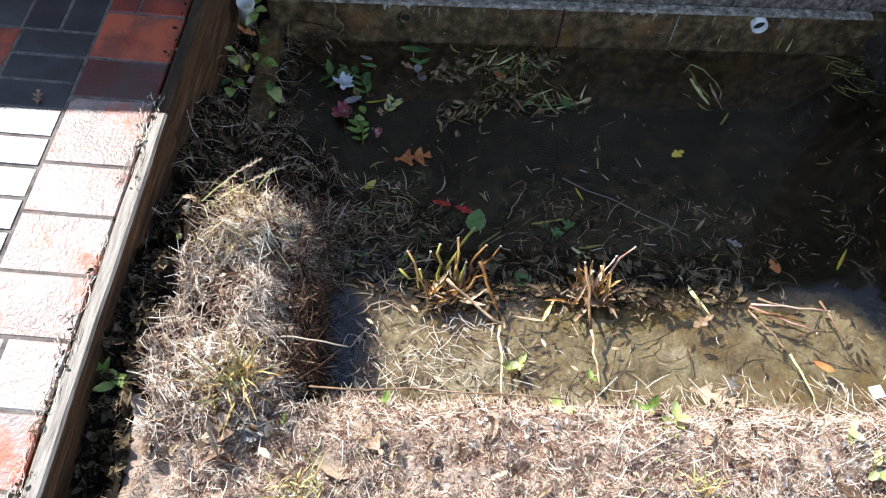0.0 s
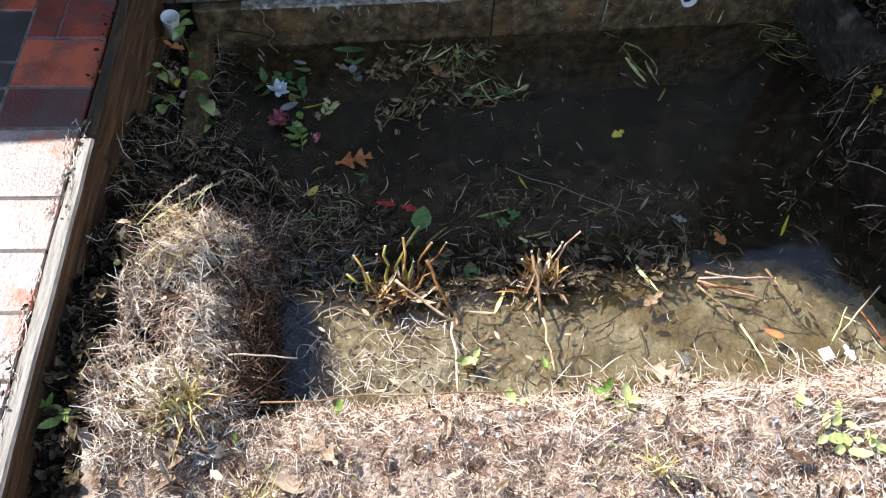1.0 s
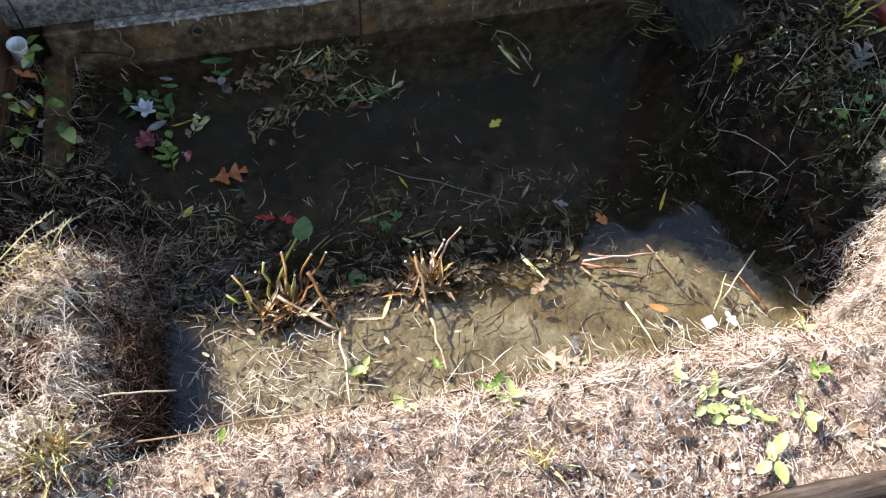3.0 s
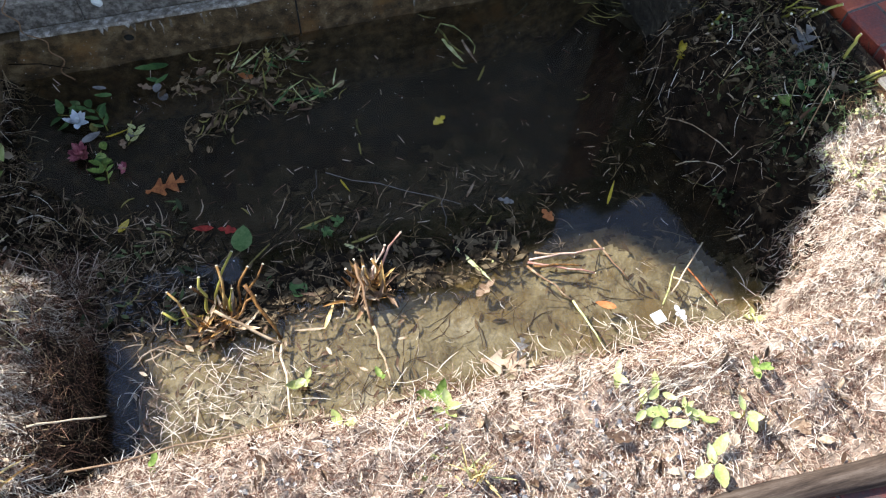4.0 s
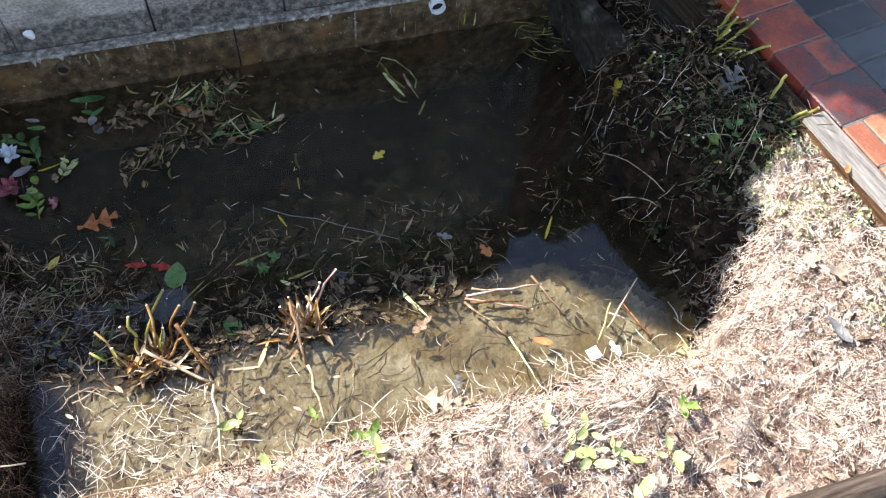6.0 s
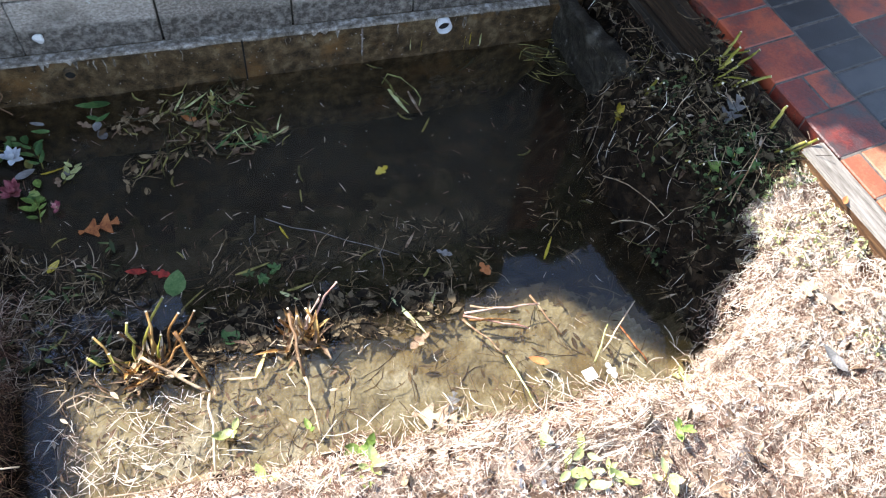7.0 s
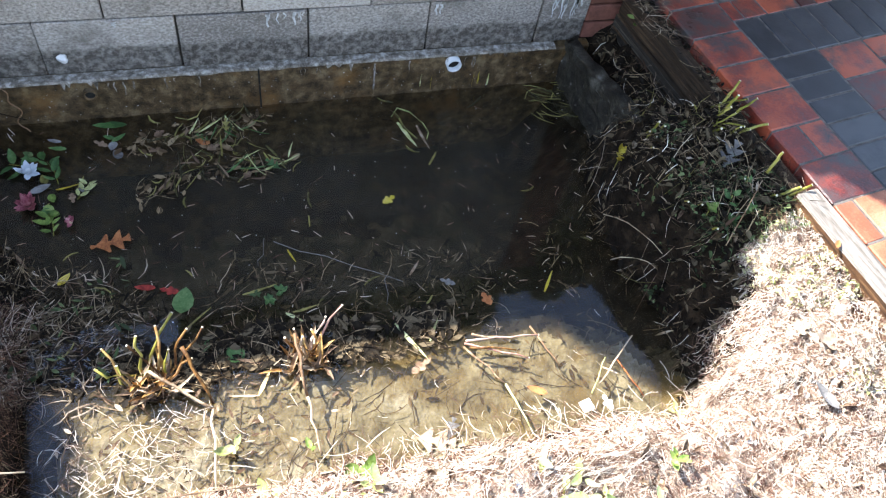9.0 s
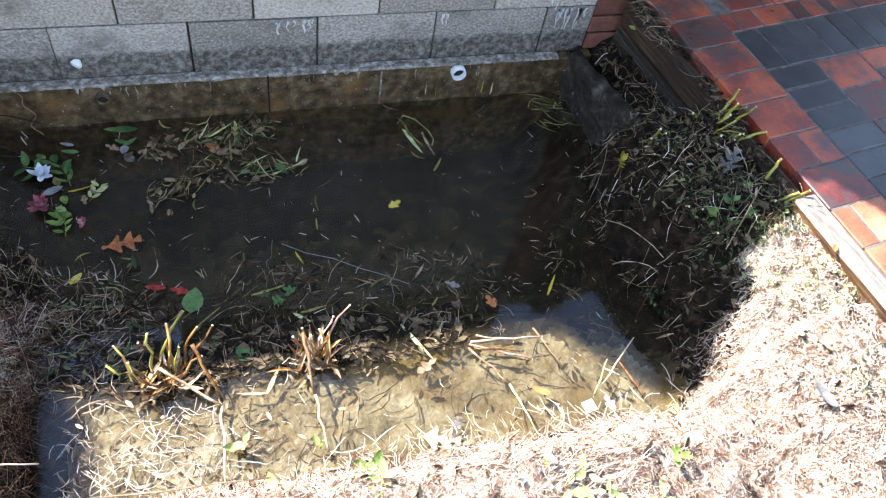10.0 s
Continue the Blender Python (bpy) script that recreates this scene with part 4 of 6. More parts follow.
strew("straw_litter", "pale blond straw scattered over dry soil", "straw", M["straw"], 3600, (-0.85, 1.55, -1.86, -1.38), (0.010, 0.055), (0.0009, 0.0026), (0.003, 0.024), 2, clumpy(on_near, 9, 61, -0.05), None, 0.3, None, 0.3)
strew("cut_grass", "blond cut grass matted along the bank edge", "grass", M["straw"], 380, (0.25, 1.4, -1.62, -1.40), (0.05, 0.13), (0.0014, 0.0028), (0.004, 0.022), 3, lambda x, y, r: on_near(x, y, r) & (vnoise(x, y, 6, 11) > 0.0), 0.25)
strew("straw_litter", "long pale straw lying along the pond rim", "straw", M["straw"], 620, (-0.55, 1.4, -1.60, -1.38), (0.02, 0.10), (0.0014, 0.0030), (0.002, 0.022), 4, on_rim, None, 0.4, None, 0.5)
strew("straw_litter", "dead stems hanging down the bank into water", "straw", M["straw_red"], 1500, (-0.5, 1.35, -1.50, -1.30), (0.02, 0.08), (0.0014, 0.0030), (0.0, 0.012), 5, on_slope, None, 0.3, None, 0.4)
strew("straw_mound", "heap of bleached straw and grass clippings", "straw", M["straw"], 5200, (-0.90, -0.50, -1.56, -0.82), (0.015, 0.085), (0.0010, 0.0032), (0.0, 0.045), 6, clumpy(on_mound, 19, 62, 0.0), None, 0.45, None, 1.0)
strew("straw_mound", "reddish broken stems in the straw heap", "straw", M["straw_red"], 3200, (-0.90, -0.50, -1.56, -0.82), (0.012, 0.06), (0.0010, 0.0028), (0.0, 0.035), 63, clumpy(on_mound, 16, 44, -0.1), None, 0.5, None, 0.5)
strew("straw_mound", "red-brown stems hanging off the straw heap", "straw", M["stem_dark"], 800, (-0.66, -0.49, -1.42, -0.80), (0.05, 0.15), (0.0012, 0.0030), (0.0, 0.06), 7, on_mound_side, None, 1.2, None, 0.8)
strew("straw_mound", "dark rotting stems under the straw heap", "straw", M["twig"], 800, (-0.66, -0.47, -1.42, -0.80), (0.03, 0.12), (0.0014, 0.0036), (0.0, 0.03), 53, on_mound_side, None, 1.0, None, 0.9)
strew("straw_mound", "reddish stems thrown over the back of the heap", "straw", M["straw_red"], 420, (-0.78, -0.40, -1.06, -0.76), (0.03, 0.12), (0.0011, 0.0026), (0.015, 0.08), 101, on_left, None, 0.5, None, 0.9)
strew("cut_grass", "golden grass clippings crowning the straw heap", "grass", M["straw_gold"], 160, (-0.80, -0.58, -1.10, -0.85), (0.04, 0.11), (0.0014, 0.0028), (0.02, 0.06), 8, on_mound, None, 0.5)
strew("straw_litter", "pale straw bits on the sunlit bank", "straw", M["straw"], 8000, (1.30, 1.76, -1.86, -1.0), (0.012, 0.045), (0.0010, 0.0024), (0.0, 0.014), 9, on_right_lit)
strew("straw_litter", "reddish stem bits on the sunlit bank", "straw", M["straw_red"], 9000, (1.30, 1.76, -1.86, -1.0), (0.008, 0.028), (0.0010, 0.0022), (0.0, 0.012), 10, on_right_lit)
strew("straw_litter", "straw bits on the sunlit corner of the bank", "straw", M["straw_red"], 1500, (1.15, 1.50, -1.56, -1.22), (0.010, 0.04), (0.0010, 0.0024), (0.0, 0.012), 89, lambda x, y, r: (outside(x, y) > 0.012) & (outside(x, y) < 0.10))
strew("straw_litter", "pale straw on the sunlit corner of the bank", "straw", M["straw"], 700, (1.10, 1.50, -1.56, -1.22), (0.015, 0.06), (0.0010, 0.0024), (0.0, 0.016), 90, lambda x, y, r: (outside(x, y) > 0.0) & (outside(x, y) < 0.10), None, 0.3, None, 0.4)
strew("weeds", "fine green trailing stems on the shaded bank", "weeds", M["weed"], 110, (1.38, 1.64, -1.08, -0.84), (0.03, 0.10), (0.0012, 0.0024), (0.005, 0.03), 102, on_right, None, 0.5, None, 1.4)
crumbs("weeds", "tiny green leaves trailing on the shaded bank", "weeds", M["weed"], 150, (1.38, 1.64, -1.08, -0.86), (0.007, 0.016), (0.005, 0.03), 103, on_right, slim=0.7)
strew("twig_litter", "dead stems and twigs darkened for the shaded bank", "twigs", M["twig"], 800, (1.22, 1.70, -1.38, -0.02), (0.02, 0.12), (0.0014, 0.0040), (0.0, 0.03), 11, clumpy(on_right_shade, 9, 80, 0.0), None, 0.6, None, 0.5)
strew("twig_litter", "dead stems darkened for the shaded pond edge", "twigs", M["twig"], 1300, (-0.93, -0.40, -0.98, -0.02), (0.02, 0.13), (0.0014, 0.0038), (0.0, 0.03), 12, clumpy(on_left, 9, 81, 0.0), None, 0.6, None, 0.5)
strew("straw_litter", "pale stems strewn on the shaded bank", "straw", M["straw"], 80, (1.22, 1.70, -1.30, -0.02), (0.02, 0.12), (0.0014, 0.0032), (0.008, 0.04), 51, on_right_shade, None, 0.5, None, 0.7)
crumbs("leaf_litter", "pale curled leaf scraps on the shaded bank", "leaf litter", M["litter"], 45, (1.24, 1.70, -1.20, -0.04), (0.012, 0.05), (0.01, 0.04), 64, on_right_shade, slim=0.3, tilt=0.9)
crumbs("leaf_litter", "pale curled leaf scraps on the shaded pond edge", "leaf litter", M["litter"], 150, (-0.93, -0.42, -1.0, -0.04), (0.012, 0.05), (0.01, 0.04), 65, on_left, slim=0.3, tilt=0.9)
crumbs("leaf_litter", "curled tan leaves caught in the straw heap", "leaf litter", M["litter"], 110, (-0.9, -0.53, -1.62, -0.95), (0.02, 0.055), (0.01, 0.05), 66, on_mound, slim=0.35, tilt=0.9)
crumbs("leaf_litter", "curled tan leaves on dry soil", "leaf litter", M["litter"], 230, (-0.85, 1.65, -1.86, -1.44), (0.014, 0.045), (0.006, 0.022), 67, clumpy(on_near, 3, 68, 0.05), slim=0.4, tilt=0.6)
strew("straw_litter", "pale stems strewn on the shaded pond edge", "straw", M["straw"], 170, (-0.93, -0.40, -1.0, -0.02), (0.02, 0.12), (0.0014, 0.0032), (0.008, 0.04), 52, on_left, None, 0.5, None, 0.7)
strew("twig_litter", "dark dead stems in the narrow trench", "twigs", M["twig"], 1000, (-1.02, -0.86, -1.9, -0.9), (0.02, 0.07), (0.0014, 0.003), (0.0, 0.01), 13, lambda x, y, r: x > -0.872 + 0.0734 * (y + 0.2))
crumbs("leaf_litter", "crumbled brown and pale dry leaves on soil", "leaf litter", M["litter"], 2600, (-0.85, 1.65, -1.86, -1.40), (0.003, 0.011), (0.004, 0.022), 14, on_near)
crumbs("leaf_litter", "crumbled pale leaves on the straw heap", "leaf litter", M["litter"], 500, (-0.9, -0.53, -1.56, -0.95), (0.005, 0.018), (0.01, 0.05), 15, on_mound)
crumbs("leaf_litter", "crumbled dry leaves on the sunlit bank", "leaf litter", M["litter"], 800, (1.32, 1.76, -1.86, -1.0), (0.005, 0.016), (0.004, 0.018), 16, on_right_lit)
crumbs("leaf_litter", "crumbled leaves darkened for the shaded bank", "leaf litter", M["litter_dark"], 1300, (1.22, 1.70, -1.36, -0.02), (0.012, 0.045), (0.003, 0.03), 17, clumpy(on_right_shade, 8, 82, -0.2), slim=0.35)
crumbs("leaf_litter", "crumbled leaves darkened for the shaded pond edge", "leaf litter", M["litter_dark"], 1400, (-0.93, -0.42, -1.0, -0.02), (0.012, 0.04), (0.003, 0.028), 18, clumpy(on_left, 8, 83, -0.2), slim=0.35)
crumbs("leaf_litter", "dark leaf scraps in the narrow trench", "leaf litter", M["litter_dark"], 900, (-1.02, -0.85, -1.9, -0.9), (0.012, 0.04), (0.002, 0.012), 19, lambda x, y, r: x > -0.872 + 0.0734 * (y + 0.2))
crumbs("clover", "low yellow-green clover on the sunlit bank", "clover", M["clover"], 620, (1.38, 1.75, -1.62, -1.0), (0.005, 0.012), (0.003, 0.014), 20, lambda x, y, r: on_right_lit(x, y, r) & (vnoise(x, y, 7, 14) + 0.7 * (y + 1.25) > 0.02), slim=0.8)
crumbs("weeds", "small dull green weeds on the shaded bank", "weeds", M["weed"], 170, (1.30, 1.65, -1.12, -0.62), (0.008, 0.022), (0.01, 0.05), 21, lambda x, y, r: on_right(x, y, r) & (vnoise(x, y, 6, 15) - 0.6 * (y + 0.9) > 0.0), slim=0.6)
crumbs("weeds", "small yellow-green weeds in dry litter", "weeds", M["clover"], 110, (-0.75, 1.5, -1.8, -1.45), (0.008, 0.018), (0.004, 0.014), 22, lambda x, y, r: on_near(x, y, r) & (vnoise(x, y, 5, 16) > 0.22), slim=0.5)
crumbs("pebbles", "scattered pale pebbles and grit on soil", "pebbles", M["pebble"], 380, (-0.7, 1.5, -1.86, -1.50), (0.006, 0.016), (0.003, 0.012), 23, lambda x, y, r: on_near(x, y, r) & (vnoise(x, y, 4, 17) > 0.1), slim=0.9)

for area, keep, seed, label in (((1.22, 1.70, -1.12, -0.02), on_right_shade, 54, "curling pale dead stems on the shaded bank"), ((-0.93, -0.42, -1.0, -0.05), on_left, 55, "curling pale dead stems on the pond edge")):
    strew("curled_stems", label, "stems", M["litter"], 70, area, (0.04, 0.12), (0.0010, 0.0022), (0.01, 0.05), seed + 40, keep, None, 0.8, None, 1.8)
    strew("curled_stems", label, "stems", M["twig"], 130, area, (0.05, 0.14), (0.002, 0.004), (0.01, 0.04), seed, keep, None, 0.6, None, 1.0)
    strew("curled_stems", label, "stems", M["weed_gold_strewn"], 28, area, (0.04, 0.11), (0.002, 0.004), (0.01, 0.04), seed + 5, keep, None, 0.4, None, 1.0)



def on_sleeper(x, y, r):
    return (np.abs(x - (1.556 - 0.1638 * (y + 0.18))) < 0.026) & (vnoise(x, y, 9, 85) + 0.4 * r.uniform(-1, 1, len(x)) > 0.0)


crumbs("leaf_litter", "crumbled leaves caught on the rotting sleeper", "leaf litter", M["litter_dark"], 190, (1.42, 1.66, -0.96, -0.02), (0.010, 0.04), (0, 0), 86, on_sleeper, (0.407, 0.416), 0.35, 3.0)
strew("twig_litter", "thin dead stems lying on the rotting sleeper", "twigs", M["twig"], 110, (1.42, 1.66, -0.96, -0.02), (0.03, 0.10), (0.0014, 0.003), (0, 0), 87, on_sleeper, None, 0.0, (0.407, 0.42), 0.6)



def board_joint(x, y, r):
    return (np.abs(x - (-0.907 + 0.0734 * (y + 0.2))) < 0.022 + 0.02 * vnoise(x, y, 14, 95)) & (vnoise(x, y, 10, 96) + 0.4 * r.uniform(-1, 1, len(x)) > 0.0)


strew("straw_litter", "pale straw bits in the joint along the board", "straw", M["straw"], 260, (-1.07, -0.88, -1.75, -0.68), (0.008, 0.04), (0.0014, 0.003), (0, 0), 97, board_joint, 1.6, 0.0, (PAVE_L + 0.003, PAVE_L + 0.010), 0.5)
crumbs("leaf_litter", "dark crumbs in the joint along the board", "leaf litter", M["litter_dark"], 90, (-1.07, -0.86, -1.75, -0.10), (0.005, 0.018), (0, 0), 98, board_joint, (PAVE_L + 0.003, PAVE_L + 0.010), 0.5, 2.0)

strew("curled_stems", "dry curling grass caught on the sleeper's end", "stems", M["litter"], 46, (1.50, 1.60, -0.30, -0.06), (0.04, 0.12), (0.0014, 0.0028), (0, 0), 100, None, None, 0.0, (0.408, 0.445), 1.6)
# ---- what floats and lies in the pond ----
strew("floating_bits", "tiny pale plant bits floating on dark water", "debris", M["straw_red"], 170, (-0.65, 1.35, -1.0, -0.04), (0.008, 0.04), (0.0016, 0.004), (0, 0), 31, in_pond, None, 0.0, (0.0008, 0.002))
crumbs("floating_bits", "pale specks floating on dark water", "debris", M["pebble"], 330, (-0.65, 1.40, -1.05, -0.03), (0.002, 0.006), (0, 0), 32, in_pond, (0.0008, 0.002), 0.45)
strew("floating_reeds", "small olive reed leaves floating on dark water", "debris", M["weed_gold_strewn"], 30, (-0.6, 1.35, -1.0, -0.05), (0.025, 0.07), (0.005, 0.011), (0, 0), 45, in_pond, None, 0.0, (0.001, 0.003), 0.4)
crumbs("drowned_leaves", "dead leaves matted at the heap's foot", "debris", M["litter_dark"], 200, (-0.55, -0.15, -1.04, -0.72), (0.015, 0.05), (0, 0), 46, in_pond, (0.001, 0.006), 0.25)
strew("drowned_stems", "dead stems matted at the heap's foot", "debris", M["twig"], 200, (-0.55, -0.18, -1.04, -0.72), (0.02, 0.11), (0.0014, 0.0034), (0, 0), 47, in_pond, None, 0.0, (0.001, 0.008), 0.45)
strew("drowned_stems", "pale stems and leaflets at the heap's foot", "debris", M["litter"], 110, (-0.58, -0.15, -1.10, -0.62), (0.015, 0.08), (0.0014, 0.006), (0, 0), 69, in_pond, None, 0.0, (0.002, 0.012), 0.45)
crumbs("weeds", "narrow grey-green leaves in the tangle by the heap", "weeds", M["weed"], 45, (-0.62, -0.22, -1.02, -0.62), (0.018, 0.045), (0, 0), 99, in_pond, (0.004, 0.03), 0.28, 4.0)
strew("curled_stems", "pale curling stems in the tangle by the heap", "stems", M["litter"], 70, (-0.64, -0.28, -1.02, -0.66), (0.03, 0.11), (0.0012, 0.0026), (0, 0), 88, in_pond, None, 0.0, (0.004, 0.04), 0.9)
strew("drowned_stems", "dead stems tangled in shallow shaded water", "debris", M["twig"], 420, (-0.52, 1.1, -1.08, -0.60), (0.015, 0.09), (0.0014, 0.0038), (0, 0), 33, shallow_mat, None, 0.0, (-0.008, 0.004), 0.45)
strew("drowned_stems", "pale stem bits in shallow shaded water", "debris", M["litter"], 150, (-0.52, 1.1, -1.08, -0.55), (0.012, 0.06), (0.0014, 0.005), (0, 0), 70, shallow_mat, None, 0.0, (-0.004, 0.006), 0.45)
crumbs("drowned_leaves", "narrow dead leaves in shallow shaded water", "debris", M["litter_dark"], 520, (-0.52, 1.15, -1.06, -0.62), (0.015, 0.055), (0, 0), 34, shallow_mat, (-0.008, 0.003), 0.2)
def stump_mat(x, y, r):
    return (outside(x, y) < -0.02) & (np.abs(y + 0.985 - 0.02 * np.sin(9 * x)) < 0.075) & (vnoise(x, y, 11, 92) + 0.5 * r.rand(len(x)) > 0.02)


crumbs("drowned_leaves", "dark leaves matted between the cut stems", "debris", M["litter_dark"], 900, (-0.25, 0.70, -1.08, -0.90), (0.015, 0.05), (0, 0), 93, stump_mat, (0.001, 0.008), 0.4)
strew("drowned_stems", "dark stems matted between the cut stems", "debris", M["twig"], 420, (-0.25, 0.70, -1.08, -0.90), (0.02, 0.10), (0.0016, 0.004), (0, 0), 94, stump_mat, None, 0.0, (0.002, 0.010), 0.5)
strew("drowned_stems", "dead stems lying on sunlit pond silt", "debris", M["brown_sunk"], 190, (-0.42, 1.2, -1.40, -1.0), (0.015, 0.12), (0.0012, 0.0045), (0, 0), 35, in_pond, None, 0.0, (-0.07, -0.006), 0.45)
strew("drowned_stems", "bleached stem bits on sunlit pond silt", "debris", M["straw"], 300, (-0.42, 1.25, -1.40, -1.02), (0.008, 0.045), (0.0008, 0.0020), (0, 0), 71, clumpy(in_pond, 6, 72, 0.0), None, 0.0, (-0.02, 0.006), 0.45)
crumbs("drowned_leaves", "brown willow leaves lying on sunlit silt", "debris", M["brown_sunk"], 170, (-0.42, 1.2, -1.40, -1.0), (0.008, 0.05), (0, 0), 36, clumpy(in_pond, 5, 73, -0.1), (-0.07, -0.006), 0.25)
strew("drowned_stems", "bleached stems caught on the sunlit shallows", "debris", M["straw"], 420, (-0.48, 0.40, -1.44, -0.98), (0.010, 0.065), (0.0009, 0.0024), (0, 0), 37, lambda x, y, r: (outside(x, y) < 0.03) & (np.hypot((x + 0.18) / 0.30, (y + 1.29) / 0.16) + 0.9 * vnoise(x, y, 9, 22) + 0.7 * r.rand(len(x)) < 1.0), None, 0.0, (0.001, 0.03), 0.35)
crumbs("drowned_leaves", "pale leaf scraps stranded on the sunlit shallows", "debris", M["litter"], 80, (-0.44, 0.35, -1.44, -1.06), (0.006, 0.035), (0, 0), 75, lambda x, y, r: outside(x, y) < 0.03, (-0.004, 0.012), 0.3)
crumbs("drowned_leaves", "brown leaf scraps stranded on sunlit mud", "debris", M["litter"], 130, (-0.42, 0.9, -1.42, -1.04), (0.008, 0.03), (0, 0), 48, lambda x, y, r: (outside(x, y) < 0.03) & (vnoise(x, y, 8, 24) - 0.35 * (x - 0.1) > 0.0), (-0.015, 0.004), 0.3)
strew("drowned_stems", "bleached stems along the sunlit shore", "debris", M["straw"], 420, (0.1, 1.3, -1.44, -1.26), (0.02, 0.08), (0.0014, 0.003), (0, 0), 38, lambda x, y, r: outside(x, y) > -0.07 + 0.02 * r.normal(size=len(x)), None, 0.0, (0.001, 0.02), 0.5)


RAFT = (((-0.16, -0.18), (0.20, -0.10)), ((-0.15, -0.40), (0.15, -0.12)), ((-0.05, -0.30), (0.28, -0.30)))


def in_raft(x, y, r):
    d = np.full(len(x), 9.0)
    for (ax, ay), (bx, by) in RAFT:
        q = np.clip(((x - ax) * (bx - ax) + (y - ay) * (by - ay)) / ((bx - ax) ** 2 + (by - ay) ** 2), 0, 1)
        d = np.minimum(d, np.hypot(x - ax - q * (bx - ax), y - ay - q * (by - ay)))
    return d < 0.055 * r.rand(len(x)) + 0.05 * vnoise(x, y, 14, 25) + 0.015


strew("leaf_raft", "raft of floating olive-brown reed leaves by the wall", "debris", M["weed_gold_strewn"], 26, (-0.30, 0.45, -0.50, -0.04), (0.03, 0.12), (0.004, 0.010), (0, 0), 41, in_raft, None, 0.0, (0.001, 0.012), 0.7)
crumbs("leaf_raft", "floating brown leaf scraps in the raft", "debris", M["brown_sunk"], 50, (-0.30, 0.45, -0.50, -0.04), (0.015, 0.05), (0, 0), 74, in_raft, (0.002, 0.010), 0.4)
crumbs("leaf_raft", "floating dead leaves in the raft", "debris", M["brown_sunk"], 50, (-0.30, 0.40, -0.50, -0.04), (0.015, 0.045), (0, 0), 42, in_raft, (0.001, 0.008), 0.4)
strew("leaf_raft", "fine grey stems in the floating raft", "debris", M["twig"], 190, (-0.25, 0.40, -0.45, -0.04), (0.03, 0.11), (0.0014, 0.003), (0, 0), 43, in_raft, None, 0.0, (0.001, 0.008), 0.8)
strew("corner_reeds", "olive reed leaves washed into the corner", "debris", M["weed_gold_strewn"], 34, (1.20, 1.42, -0.22, -0.03), (0.05, 0.11), (0.003, 0.006), (0, 0), 44, in_pond, -0.5, 0.0, (0.001, 0.012), 0.4)

LEAF_SEED = [100]


def lay_leaf(name, label, category, kind, material, length, width, x, y, turn, z=None, tilt=(0, 0), curl=0.1, fold=0.1, parent=None, group=""):
    LEAF_SEED[0] += 1
    bm = leaf_bmesh(length, width, kind, curl, fold, LEAF_SEED[0])
    bmesh.ops.translate(bm, vec=(0, -length / 2, 0), verts=bm.verts)
    ob = new(name, mesh_of(name, bm, M[material]))
    ob.matrix_world = pose(x, y, (z_at(x, y) + 0.014) if z is None else z, tilt[0], tilt[1], turn)
    if parent:
        ob.parent = parent
    else:
        tagged(ob, label, category, group)
    return ob


FLOATING = (
    ("yellow leaf floating on dark water", "maple", "yellow", 0.050, 0.045, 0.588, -0.509, -60),
    ("rust-orange star-shaped leaf floating on water", "maple", "orange", 0.050, 0.048, 0.805, -0.931, 20),
    ("rust-orange lobed oak leaf half sunk in water", "oak", "orange", 0.115, 0.080, -0.268, -0.551, -80),
    ("yellow leaf tip beside pale scraps on water", "oval", "yellow", 0.050, 0.022, -0.394, -0.661, -40),
    ("dull green oval leaf floating by red leaves", "oval", "green_dark", 0.085, 0.058, -0.074, -0.787, -15),
    ("red leaf floating beside a green one", "maple", "red", 0.055, 0.040, -0.110, -0.747, 70),
    ("red leaf floating on dark water", "oval", "red", 0.060, 0.020, -0.177, -0.725, 80),
    ("bright green reed blade floating on water", "blade", "lime_green", 0.150, 0.017, 0.545, -1.035, 208),
    ("olive reed blade curled on dark water", "blade", "clover", 0.130, 0.020, 0.712, -0.235, 200),
    ("brown reed blade curled on dark water", "blade", "litter", 0.120, 0.014, 0.765, -0.255, 190),
    ("long olive leaf floating beside the footing", "oval", "green_dark", 0.110, 0.030, -0.261, -0.068, 85),
)
